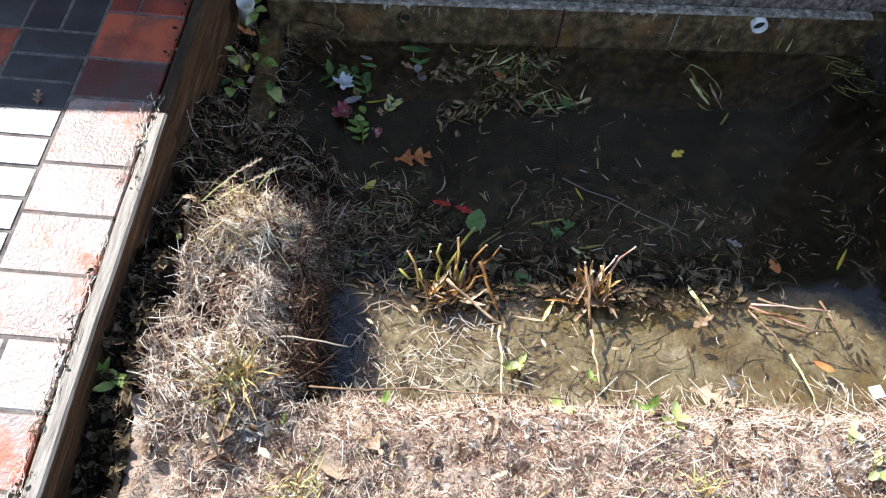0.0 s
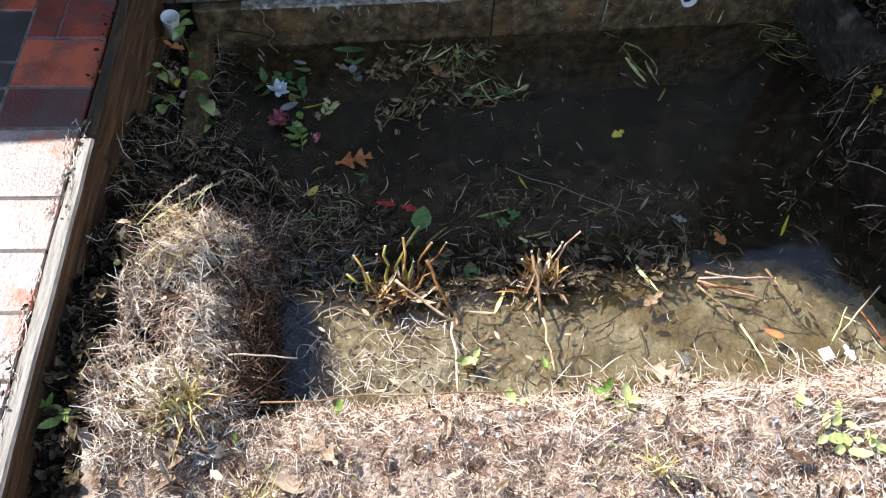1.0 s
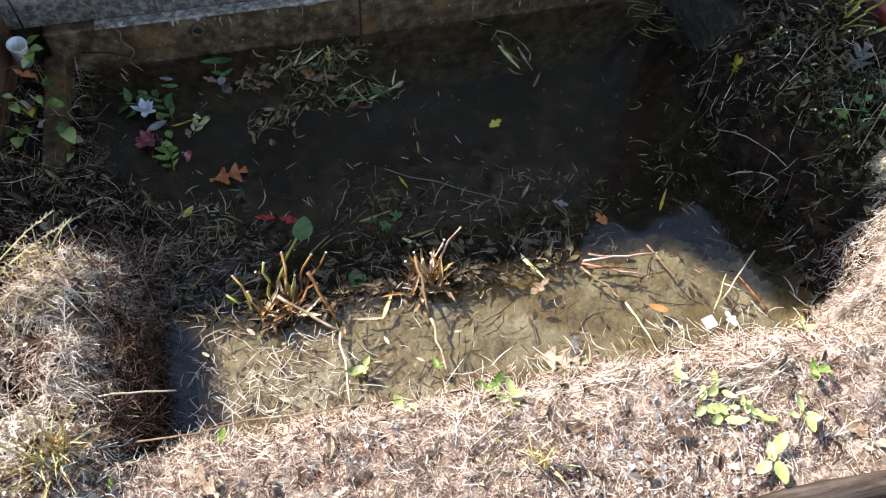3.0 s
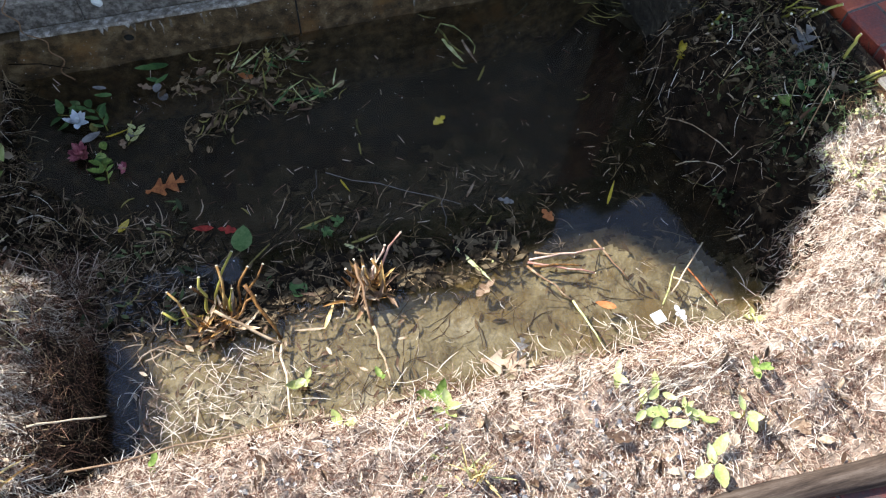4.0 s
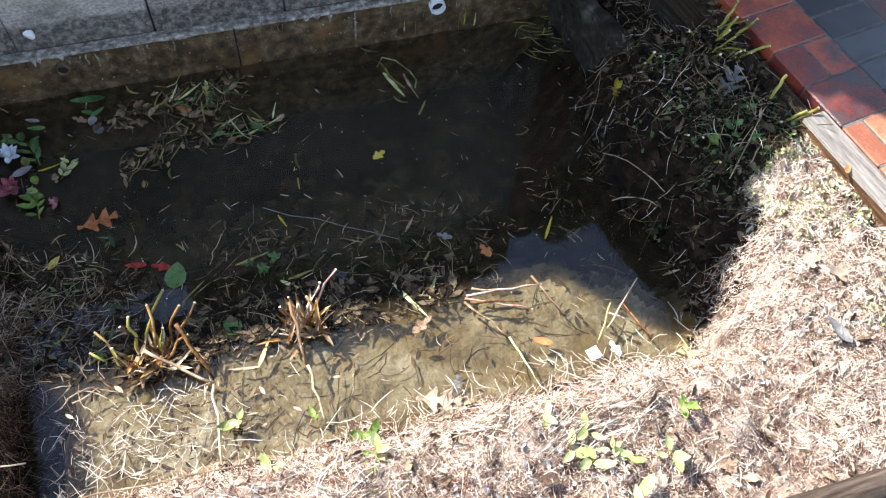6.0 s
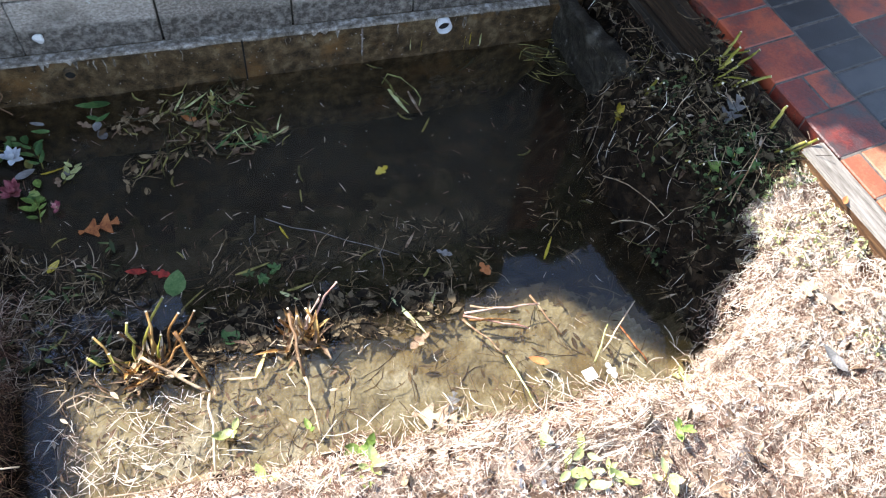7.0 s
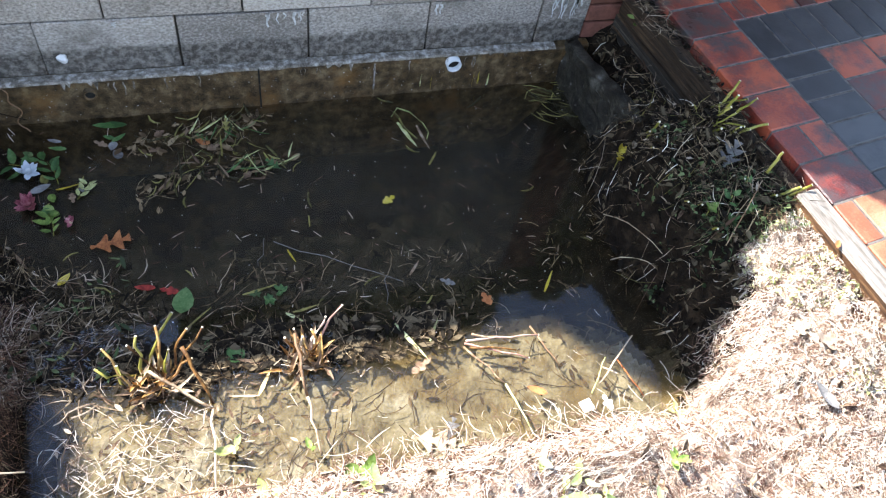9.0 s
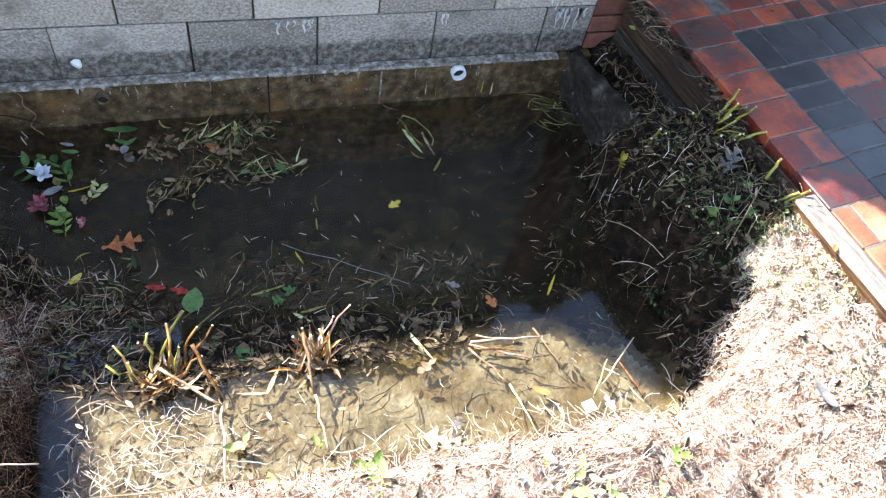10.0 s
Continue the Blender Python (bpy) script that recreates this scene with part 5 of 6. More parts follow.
FLOATING_MORE = (
    ("yellow-green strip of leaf on dark water", "blade", "yellow", 0.090, 0.012, 1.018, -0.901, -35),
    ("pale tan oak leaf floating in the shallows", "oak", "tan_leaf", 0.120, 0.085, 0.535, -1.338, -110),
    ("whitish green leaf floating in the shallows", "oak", "grey_leaf", 0.075, 0.045, 0.590, -1.318, -30),
    ("pale lobed leaf floating by a white paper", "maple", "white", 0.052, 0.040, 1.056, -1.326, 10),
    ("tan lobed leaf curled on sunlit shallows", "maple", "tan_leaf", 0.075, 0.045, 0.555, -1.115, -60),
    ("olive dead leaf floating on shaded water", "blade", "clover", 0.085, 0.012, 0.620, -1.005, -30),
    ("brown willow leaf lying on the shallows", "blade", "brown_leaf", 0.120, 0.022, 0.110, -1.020, 75),
    ("yellow blade standing in the shallows", "blade", "straw_gold", 0.085, 0.016, 0.120, -1.085, -30),
    ("pale willow leaf lying on sunlit silt", "blade", "tan_leaf", 0.085, 0.009, 0.060, -1.115, 80),
    ("brown rusty leaf lying in the shallows", "oval", "orange", 0.060, 0.022, 0.865, -1.250, 60),
    ("olive reed strip on dark shaded water", "blade", "weed_gold", 0.105, 0.012, 0.142, -0.786, -78),
    ("yellowish willow leaf on dark shaded water", "blade", "clover", 0.060, 0.014, 0.228, -0.896, -130),
    ("olive willow leaf on dark shaded water", "blade", "weed_gold", 0.080, 0.012, 0.265, -0.873, -80),
    ("yellow-green leaf strip on dark water", "blade", "yellow", 0.055, 0.009, 0.249, -0.681, -160),
    ("grey shrivelled leaf on dark shaded water", "maple", "grey_leaf", 0.050, 0.034, 0.701, -0.851, 60),
    ("tan willow leaf on dark shaded water", "blade", "tan_leaf", 0.065, 0.012, 0.612, -0.783, -40),
    ("faded grey leaf by the floating raft", "oval", "grey_leaf", 0.045, 0.030, -0.240, -0.199, 30),
    ("long green reed arc beside the raft", "blade", "clover", 0.135, 0.012, 0.270, -0.305, -68),
    ("orange-brown broad leaf in the raft", "oval", "orange", 0.055, 0.032, 0.026, -0.175, 60),
    ("dull green leaf sunk in shaded shallows", "oval", "green_dark", 0.060, 0.050, 0.050, -0.985, 30),
)
for tab in (FLOATING, FLOATING_MORE):
    for label, kind, mt, l, w, x, y, turn in tab:
        lay_leaf("floating_leaf", label, "leaf", kind, mt, l, w, x, y, turn, 0.004, (random.uniform(-3, 3), random.uniform(-3, 3)), 0.05, 0.05)

paper = box(0.036, 0.034, 0.0016, 0, (0, 0, 0))
ob = tagged(new("paper_scrap", mesh_of("paper_scrap", paper, M["pvc"])), "small square white paper scrap floating near shore", "paper")
ob.matrix_world = pose(0.992, -1.323, 0.004, 3, -2, 12)


# lens-shaped leaves of the raft, one by one
rr = random.Random(91)
for k in range(64):
    (ax, ay), (bx, by) = RAFT[k % 3]
    q = rr.random()
    x, y = ax + q * (bx - ax) + rr.gauss(0, 0.03), min(ay + q * (by - ay) + rr.gauss(0, 0.03), -0.05)
    if k % 8:
        lay_leaf("floating_leaf", "narrow olive-brown leaf floating in the raft", "leaf", "blade", ("weed_gold", "brown_leaf", "clover", "brown_leaf", "weed_gold", "green_dark", "weed_gold")[k % 7], rr.uniform(0.04, 0.11), rr.uniform(0.004, 0.011), x, y, rr.gauss(-35, 60), rr.uniform(0.003, 0.016), (rr.uniform(-20, 20), rr.uniform(-30, 30)), rr.uniform(-0.2, 0.5), 0.25, None, "leaves in the floating raft")
    else:
        lay_leaf("floating_leaf", "dead broad leaf floating in the raft", "leaf", ("maple", "oak")[k // 8 % 2], ("brown_leaf", "weed_gold", "brown_leaf", "green_dark")[k // 8 % 4], rr.uniform(0.035, 0.06), rr.uniform(0.024, 0.036), x, y, rr.uniform(0, 360), rr.uniform(0.002, 0.012), (rr.uniform(-20, 20), rr.uniform(-20, 20)), 0.3, 0.3, None, "leaves in the floating raft")
# a bent reed leaf lying in a ring
reed = thing("bent_reed", "yellow-olive reed leaf bent into a loop on water", "leaf")
for k, (line, w) in enumerate(((((0.676, -0.141), (0.703, -0.109), (0.745, -0.130), (0.782, -0.181), (0.793, -0.225), (0.776, -0.264)), 0.0032),
                               (((0.690, -0.120), (0.700, -0.160), (0.706, -0.200), (0.745, -0.252)), 0.0045), (((0.640, -0.150), (0.668, -0.165), (0.690, -0.190)), 0.0018))):
    pts = [(x, y, 0.004 + 0.008 * math.sin(1.3 * q)) for q, (x, y) in enumerate(line)]
    part("blade", tube(pts, [w * (0.5 + 0.5 * math.sin(3.14 * (0.1 + 0.8 * q / (len(pts) - 1)))) for q in range(len(pts))], 6), M[("clover", "weed_gold", "twig")[k]], reed)


def flower(name, label, material, x, y, z, n, size, seed):
    rg = random.Random(seed)
    t = thing(name, label, "flower", (x, y, z))
    for k in range(n):
        bm = leaf_bmesh(size * rg.uniform(0.7, 1.1), size * 0.45, "oval", 0.3, 0.25, seed + k)
        part("petal", bm, M[material], t, m=pose(0, 0, 0.004, rg.uniform(5, 60), 0, 360 * k / n + rg.uniform(-20, 20)))
    bm = bmesh.new()
    bmesh.ops.create_icosphere(bm, subdivisions=2, radius=size * 0.15)
    part("heart", bm, M["straw_gold"], t, m=pose(0, 0, 0.006))


flower("cut_flower", "white cut flower floating among stems", "white", -0.500, -0.255, 0.010, 17, 0.046, 3)
flower("cut_flower", "faded pink cut flower floating among leaves", "pink", -0.494, -0.385, 0.008, 22, 0.045, 5)
flower("cut_flower", "small faded pink bud on the water", "pink", -0.376, -0.463, 0.006, 6, 0.03, 7)


DULL, FRESH, DEAD = "dull grey-green leaf floating beside cut flowers", "fresh green leaf floating beside cut flowers", "dead leaf scrap floating beside cut flowers"
for label, kind, mt, x, y, l, w, turn in (
        (DULL, "oval", "green_dark", -0.500, -0.19, 0.055, 0.020, 80), (DULL, "oval", "grey_leaf", -0.430, -0.12, 0.045, 0.016, 75), (DULL, "oval", "green_dark", -0.420, -0.154, 0.055, 0.018, 85),
        (DULL, "oval", "green_dark", -0.465, -0.180, 0.045, 0.024, 200), (DULL, "oval", "weed", -0.506, -0.166, 0.035, 0.020, 60), (DULL, "oval", "grey_leaf", -0.465, -0.315, 0.065, 0.026, -70),
        (DULL, "oval", "weed_gold", -0.456, -0.278, 0.038, 0.024, 20), (FRESH, "oval", "green", -0.431, -0.358, 0.04, 0.024, 200), (FRESH, "oval", "green", -0.439, -0.395, 0.038, 0.022, 240),
        (FRESH, "oval", "green_dark", -0.450, -0.410, 0.042, 0.024, 140), (FRESH, "oval", "green", -0.425, -0.420, 0.040, 0.026, 250), (FRESH, "oval", "green", -0.437, -0.440, 0.044, 0.022, 170),
        (DEAD, "maple", "tan_leaf", -0.373, -0.365, 0.045, 0.03, 190), (DEAD, "blade", "yellow", -0.385, -0.318, 0.075, 0.010, -82), (DEAD, "blade", "weed_gold", -0.350, -0.310, 0.06, 0.012, -20),
        (DEAD, "oval", "grey_leaf", -0.345, -0.335, 0.028, 0.018, 60), (DEAD, "maple", "brown_leaf", -0.290, -0.150, 0.05, 0.035, 60), (DEAD, "oval", "grey_leaf", -0.253, -0.165, 0.045, 0.028, 170),
        (DULL, "oval", "green_dark", -0.265, -0.125, 0.04, 0.018, 70), (DULL, "oval", "green_dark", -0.235, -0.130, 0.055, 0.016, -60)):
    lay_leaf("floating_leaf", label, "leaf", kind, mt, l, w, x, y, turn, 0.005, (4, 3), 0.12, 0.15, None, "leaves among the cut flowers")


def sprig(label, x, y, z, n, size, material, seed, name="sprig", spread=30.0, stem=0.0, kind="oval", slim=0.55, lift=20.0, category="plant"):
    """A seedling or cut sprig: leaves round a short stem."""
    rg = random.Random(seed)
    t = thing(name, label, category, (x, y, z))
    if stem:
        part("stem", tube([(0, 0, -0.01), (0.004, 0.003, stem * 0.6), (0.0, 0.006, stem)], [0.0022, 0.0018, 0.0012], 6), M["stem_green"], t)
    for k in range(n):
        s = size * rg.uniform(0.5, 0.85)
        bm = leaf_bmesh(s, s * slim, kind, 0.2, 0.15, seed * 20 + k)
        part("leaf", bm, M[material], t, m=pose(rg.uniform(-0.2, 0.2) * size, rg.uniform(-0.2, 0.2) * size, stem * (0.5 + 0.5 * rg.random()), lift + rg.uniform(-spread, spread) * 0.6, rg.uniform(-20, 20), 360 * k / n + rg.uniform(-35, 35)))
    return t


def branch(label, x, y, turn, pairs, size, material, seed):
    """A cut branch afloat: a thin stem with leaves to both sides."""
    rg = random.Random(seed)
    t = thing("floating_branch", label, "plant", (x, y, 0.004))
    t.rotation_euler = (0, 0, radians(turn))
    l = size * pairs * 0.62
    part("stem", tube([(0, 0, 0), (0.006, l * 0.5, 0.004), (0, l, 0.002)], [0.0018, 0.0015, 0.001], 6), M["stem_green"], t)
    for k in range(pairs):
        for side in (-1, 1):
            q = size * rg.uniform(0.6, 1.1)
            part("leaf", leaf_bmesh(q, q * 0.42, "oval", rg.uniform(-0.1, 0.3), 0.15, seed * 40 + 2 * k + (side > 0)), M[material], t, m=pose(0.003 * side, l * (k + 0.5) / pairs, 0.004, rg.uniform(-6, 14), side * rg.uniform(-25, 5), -side * rg.uniform(35, 85)))


branch("cut branch of dull green leaves floating on dark water", -0.415, -0.30, 20, 3, 0.055, "green_dark", 1)
branch("cut branch of grey-green leaves by a white flower", -0.50, -0.235, 60, 2, 0.055, "green_dark", 2)
branch("cut branch of fresh green leaves floating", -0.425, -0.50, 10, 3, 0.046, "green", 3)
branch("yellowing cut sprig floating on dark water", -0.36, -0.37, -30, 3, 0.04, "clover", 4)
for x, y, n, s, mt, sd in ((0.165, -0.825, 9, 0.032, "green_dark", 4), (0.200, -0.800, 7, 0.03, "green_dark", 6), (0.13, -0.80, 6, 0.026, "weed", 7), (-0.03, -0.95, 4, 0.03, "green_dark", 5)):
    sprig("drooping green sprig floating on dark water", x, y, 0.004, n, s, mt, sd, "floating_sprig", 8, 0.0, lift=4)
for x, y, n, s, mt, sd, st in ((0.714, -1.545, 3, 0.055, "lime_green", 11, 0.02), (0.785, -1.592, 3, 0.06, "lime_green", 12, 0.02), (0.735, -1.622, 3, 0.065, "green", 13, 0.02), (0.775, -1.664, 3, 0.065, "lime_green", 14, 0.02),
                               (0.86, -1.684, 4, 0.055, "green", 15, 0.02), (0.829, -1.645, 4, 0.04, "lime_green", 16, 0.02), (0.942, -1.700, 5, 0.055, "green", 17, 0.03), (0.825, -1.776, 4, 0.08, "lime_green", 18, 0.03)):
    sprig("pale green broad-leaved seedling in dry litter", x, y, z_at(x, y) + 0.006, n, s, "lime_green", sd, "seedling", 25, st, slim=0.45, lift=14)
for x, y, n, s, mt, sd, st in ((1.025, -1.603, 6, 0.045, "green", 21, 0.03), (0.095, -1.440, 3, 0.055, "lime_green", 22, 0.03), (0.322, -1.505, 4, 0.05, "lime_green", 23, 0.03), (0.330, -1.400, 6, 0.065, "green", 24, 0.03),
                               (0.016, -1.262, 5, 0.055, "lime_green", 25, 0.02), (0.218, -1.300, 2, 0.045, "green", 26, 0.03), (-0.33, -1.445, 3, 0.04, "green", 27, 0.02), (-0.540, -1.520, 2, 0.03, "green", 28, 0.03), (1.245, -1.395, 4, 0.04, "clover", 29, 0.02)):
    sprig("fresh green seedling at the bank edge", x, y, max(z_at(x, y), -0.004) + 0.006, n, s, mt, sd, "seedling", 25, st, slim=0.5, lift=22)
sprig("bright green palmate seedling against the timber board", -0.925, -1.428, 0.27, 5, 0.085, "green", 31, "seedling", 20, 0.06, slim=0.4, lift=10)


def leafy_weed(label, root, leaves, seed):
    """A broad-leaved weed: thin stalks from one root, a toothed leaf at the end of each."""
    rg = random.Random(seed)
    t = thing("weed_plant", label, "plant", root)
    o = Vector(root)
    for k, (x, y, z, size, turn, mt) in enumerate(leaves):
        tip = Vector((x, y, z)) - o
        back = Vector((math.sin(radians(turn)), -math.cos(radians(turn)), 0)) * size * 0.45
        foot = tip + back
        part("stem", tube([(0, 0, -0.01), foot * 0.5 + Vector((0, 0, 0.015)), foot], [0.0018, 0.0014, 0.001], 6), M["stem_green"], t)
        bm = leaf_bmesh(size, size * 0.56, "oval", rg.uniform(-0.35, -0.1), 0.12, seed * 30 + k)
        part("leaf", bm, M[mt], t, m=Matrix.Translation(foot) @ pose(0, 0, 0, rg.uniform(2, 22), rg.uniform(-15, 15), turn))


leafy_weed("broad-leaved green weed on shaded soil by the board", (-0.80, -0.29, 0.10), (
    (-0.877, -0.315, 0.17, 0.062, 150, "lime_green"), (-0.826, -0.318, 0.17, 0.050, 215, "lime_green"), (-0.843, -0.275, 0.175, 0.030, 80, "green"), (-0.726, -0.312, 0.15, 0.070, 250, "green"),
    (-0.763, -0.285, 0.16, 0.038, 200, "green"), (-0.788, -0.316, 0.14, 0.034, 180, "yellow")), 1)
leafy_weed("drooping green weed on shaded soil by the board", (-0.825, -0.35, 0.09), (
    (-0.833, -0.410, 0.12, 0.062, 185, "green"), (-0.808, -0.375, 0.13, 0.050, 225, "green"), (-0.848, -0.372, 0.13, 0.040, 140, "green_dark")), 2)
leafy_weed("green weed hanging over the mossy side wall", (-0.735, -0.33, 0.08), (
    (-0.705, -0.372, 0.085, 0.080, 205, "lime_green"), (-0.722, -0.350, 0.09, 0.050, 175, "green_dark"), (-0.714, -0.427, 0.05, 0.040, 170, "green")), 3)
leafy_weed("bushy green weed beside a white cup", (-0.785, -0.125, 0.13), (
    (-0.779, -0.140, 0.20, 0.055, 190, "green"), (-0.790, -0.155, 0.19, 0.045, 150, "lime_green"), (-0.760, -0.125, 0.20, 0.050, 250, "green"), (-0.768, -0.092, 0.21, 0.045, 310, "green"), (-0.800, -0.105, 0.20, 0.04, 60, "lime_green"),
    (-0.738, -0.228, 0.16, 0.040, 230, "green_dark"), (-0.748, -0.215, 0.155, 0.030, 160, "green"), (-0.872, -0.215, 0.20, 0.055, 175, "green")), 4)
lay_leaf("dry_leaf", "rusty curled leaf among the weeds", "leaf", "maple", "orange", 0.07, 0.05, -0.805, -0.185, 70, 0.16, (10, 15), 0.3, 0.3)
sprig("single green leaf against the shaded board", -0.872, -0.735, 0.13, 2, 0.035, "lime_green", 48, "weed_plant", 20, 0.02, slim=0.7)
for x, y, n, s, sd in ((1.415, -0.945, 4, 0.045, 51), (1.475, -0.940, 4, 0.04, 52), (1.50, -0.99, 6, 0.03, 53), (1.455, -1.0, 7, 0.028, 54), (1.535, -0.90, 4, 0.03, 55)):
    sprig("small green weed on the shaded bank", x, y, z_at(x, y) + 0.005, n, s, "green_dark" if sd != 51 else "green", sd, "weed_plant", 25, 0.04, slim=0.65)
sprig("yellowing weed on the shaded bank", 1.315, -0.60, z_at(1.315, -0.60) + 0.01, 7, 0.05, "yellow", 56, "weed_plant", 30, 0.08, slim=0.5)
for x, y, sd in ((1.545, -0.07, 61), (1.53, -0.12, 62)):
    sprig("green weed growing at the timber end", x, y, z_at(x, y) + 0.02, 5, 0.05, "green", sd, "weed_plant", 25, 0.08, slim=0.5)

for label, kind, mt, l, w, x, y, turn in (
        ("grey curled lobed leaf on the shaded bank", "oak", "grey_leaf", 0.10, 0.075, 1.525, -0.805, -50), ("pale curled dry leaf on sunlit straw", "maple", "tan_leaf", 0.085, 0.075, 1.505, -1.425, 60),
        ("pale curled dry leaf on the bank", "maple", "tan_leaf", 0.080, 0.060, 1.475, -1.36, 150), ("pale dry oak leaf in the litter", "oak", "tan_leaf", 0.120, 0.075, -0.676, -1.585, -20),
        ("pale dry lobed leaf in the litter", "oak", "tan_leaf", 0.095, 0.060, -0.352, -1.563, 40), ("brown upturned oak leaf in the litter", "oak", "brown_leaf", 0.070, 0.04, -0.535, -1.582, 10)):
    lay_leaf("dry_leaf", label, "leaf", kind, mt, l, w, x, y, turn, None, (random.uniform(-12, 12), random.uniform(-15, 15)), 0.25, 0.25)
for label, kind, mt, l, w, x, y, turn in (
        ("pale dry leaf in the straw litter", "oval", "tan_leaf", 0.090, 0.035, -0.43, -1.622, 70), ("greyish dry leaf in the litter", "oval", "grey_leaf", 0.070, 0.035, -0.60, -1.555, 130),
        ("brown dry leaf on the bank", "maple", "brown_leaf", 0.060, 0.04, 0.66, -1.672, 60), ("pale tan leaf in dry litter", "maple", "tan_leaf", 0.085, 0.06, 1.06, -1.735, 30), ("pale lavender-grey leaf on the bank", "oval", "grey_leaf", 0.08, 0.03, 1.42, -1.555, 20),
        ("dry brown leaf lying on the charcoal paving", "oak", "brown_leaf", 0.05, 0.03, -1.235, -0.70, 10), ("orange leaf scrap on the timber board", "oval", "orange", 0.035, 0.016, 1.66, -1.17, -50)):
    z = {"charcoal": PAVE_L + 0.004, "timber": PAVE_R + 0.006}.get(next((w_ for w_ in ("charcoal", "timber") if w_ in label), ""), None)
    lay_leaf("dry_leaf", label, "leaf", kind, mt, l, w, x, y, turn, z, (random.uniform(-8, 8), random.uniform(-8, 8)), 0.2, 0.2)


# ---- cut stem clusters ----
def stalk(parent, base, tip, r0, r1, material, sag=0.0, cut=True, name="stem", kink=0.006, seed=0):
    rg = random.Random(seed)
    b, t = Vector(base), Vector(tip)
    pts, rad = [], []
    for i in range(6):
        s = i / 5
        p = b.lerp(t, s) + Vector((rg.uniform(-kink, kink), rg.uniform(-kink, kink), sag * 4 * s * (1 - s))) * (1 if 0 < i < 5 else 0)
        pts.append(p)
        rad.append((r0 + (r1 - r0) * s) * rg.uniform(0.92, 1.08))
    ob = part(name, tube(pts, rad, 8), M[material], parent)
    if cut:
        part("cut_end", disc(t, pts[-1] - pts[-2], max(rad[-1] * 1.05, 0.0034), 0.0018), M["pith"], ob, "pale cut end")
    return ob


def cluster(label, centre, tips, seed, materials, extra=()):
    rg = random.Random(seed)
    c = thing("stem_cluster", label, "plant stump", centre)
    o = Vector(centre)
    for k, tip in enumerate(tips):
        base = (rg.uniform(-0.045, 0.045), rg.uniform(-0.03, 0.02), -0.03)
        stalk(c, base, Vector(tip) - o, rg.uniform(0.0032, 0.0056), rg.uniform(0.0026, 0.0038), materials[k % len(materials)], rg.uniform(-0.01, 0.02), True, "stem", 0.013, seed * 50 + k)
    for k in range(24):                                            # fine dead shoots
        a = rg.uniform(0, 2 * math.pi)
        l = rg.uniform(0.04, 0.10)
        stalk(c, (rg.uniform(-0.05, 0.05), rg.uniform(-0.03, 0.02), -0.02), (math.cos(a) * l, math.sin(a) * l * 0.7, rg.uniform(0.01, 0.07)), 0.002, 0.0012, ("stem_rust", "stem_tan", "brown_leaf")[k % 3], 0.02, False, "shoot", 0.012, seed * 70 + k)
    for k in range(32):                                            # torn sheaths round the foot
        a = rg.uniform(0, 360)
        bm = leaf_bmesh(rg.uniform(0.05, 0.12), rg.uniform(0.012, 0.024), "blade", rg.uniform(-0.3, 0.4), 0.35, seed * 30 + k)
        part("sheath", bm, M[("brown_leaf", "stem_rust", "stem_tan")[k % 3]], c, m=pose(rg.uniform(-0.05, 0.05), rg.uniform(-0.03, 0.03), -0.005, rg.uniform(15, 70), 0, a))
    return c


ca = cluster("cut yellow-green and rusty stems standing in shallow water", (-0.17, -1.05, 0.0),
             ((-0.300, -1.004, 0.075), (-0.278, -0.962, 0.10), (-0.215, -0.965, 0.105), (-0.190, -0.950, 0.12), (-0.140, -0.930, 0.125), (-0.095, -0.900, 0.13),
              (-0.062, -0.950, 0.12), (-0.022, -0.952, 0.12), (-0.115, -0.985, 0.085), (-0.060, -1.005, 0.055), (-0.245, -1.010, 0.085)), 3, ("stem_green", "stem_rust", "stem_rust", "stem_green", "stem_rust"))
cb = cluster("cut rusty red stems standing in shallow water", (0.235, -1.045, 0.0),
             ((0.354, -0.950, 0.125), (0.188, -1.000, 0.08), (0.215, -0.985, 0.095), (0.262, -0.990, 0.085), (0.305, -0.965, 0.10), (0.285, -1.005, 0.075), (0.235, -1.010, 0.09)), 4, ("stem_pink", "stem_rust", "stem_tan", "stem_rust"))
fall = thing("fallen_stalk", "long bent tan stalk fallen across the shallows", "stalk", (0, 0, 0))
stalk(fall, (-0.17, -1.03, 0.07), (-0.02, -1.14, 0.012), 0.0045, 0.004, "stem_tan", -0.006, False, "stalk", 0.004, 1)
stalk(fall, (-0.02, -1.14, 0.012), (-0.03, -1.36, 0.03), 0.004, 0.003, "stem_tan", 0.0, True, "stalk", 0.008, 2)
fall = thing("fallen_stalk", "rusty stalk leaning down into the shallows", "stalk", (0, 0, 0))
stalk(fall, (-0.08, -0.99, 0.10), (-0.02, -1.12, 0.0), 0.006, 0.004, "stem_rust", 0.01, False, "stalk", 0.004, 3)
fall = thing("fallen_stalk", "pale dry stalk bent down from a cut stump", "stalk", (0, 0, 0))
stalk(fall, (0.215, -1.0, 0.095), (0.225, -1.16, 0.03), 0.0045, 0.004, "stem_tan", 0.015, False, "stalk", 0.004, 4)
stalk(fall, (0.225, -1.16, 0.03), (0.238, -1.32, 0.005), 0.004, 0.003, "stem_tan", 0.0, True, "stalk", 0.005, 5)
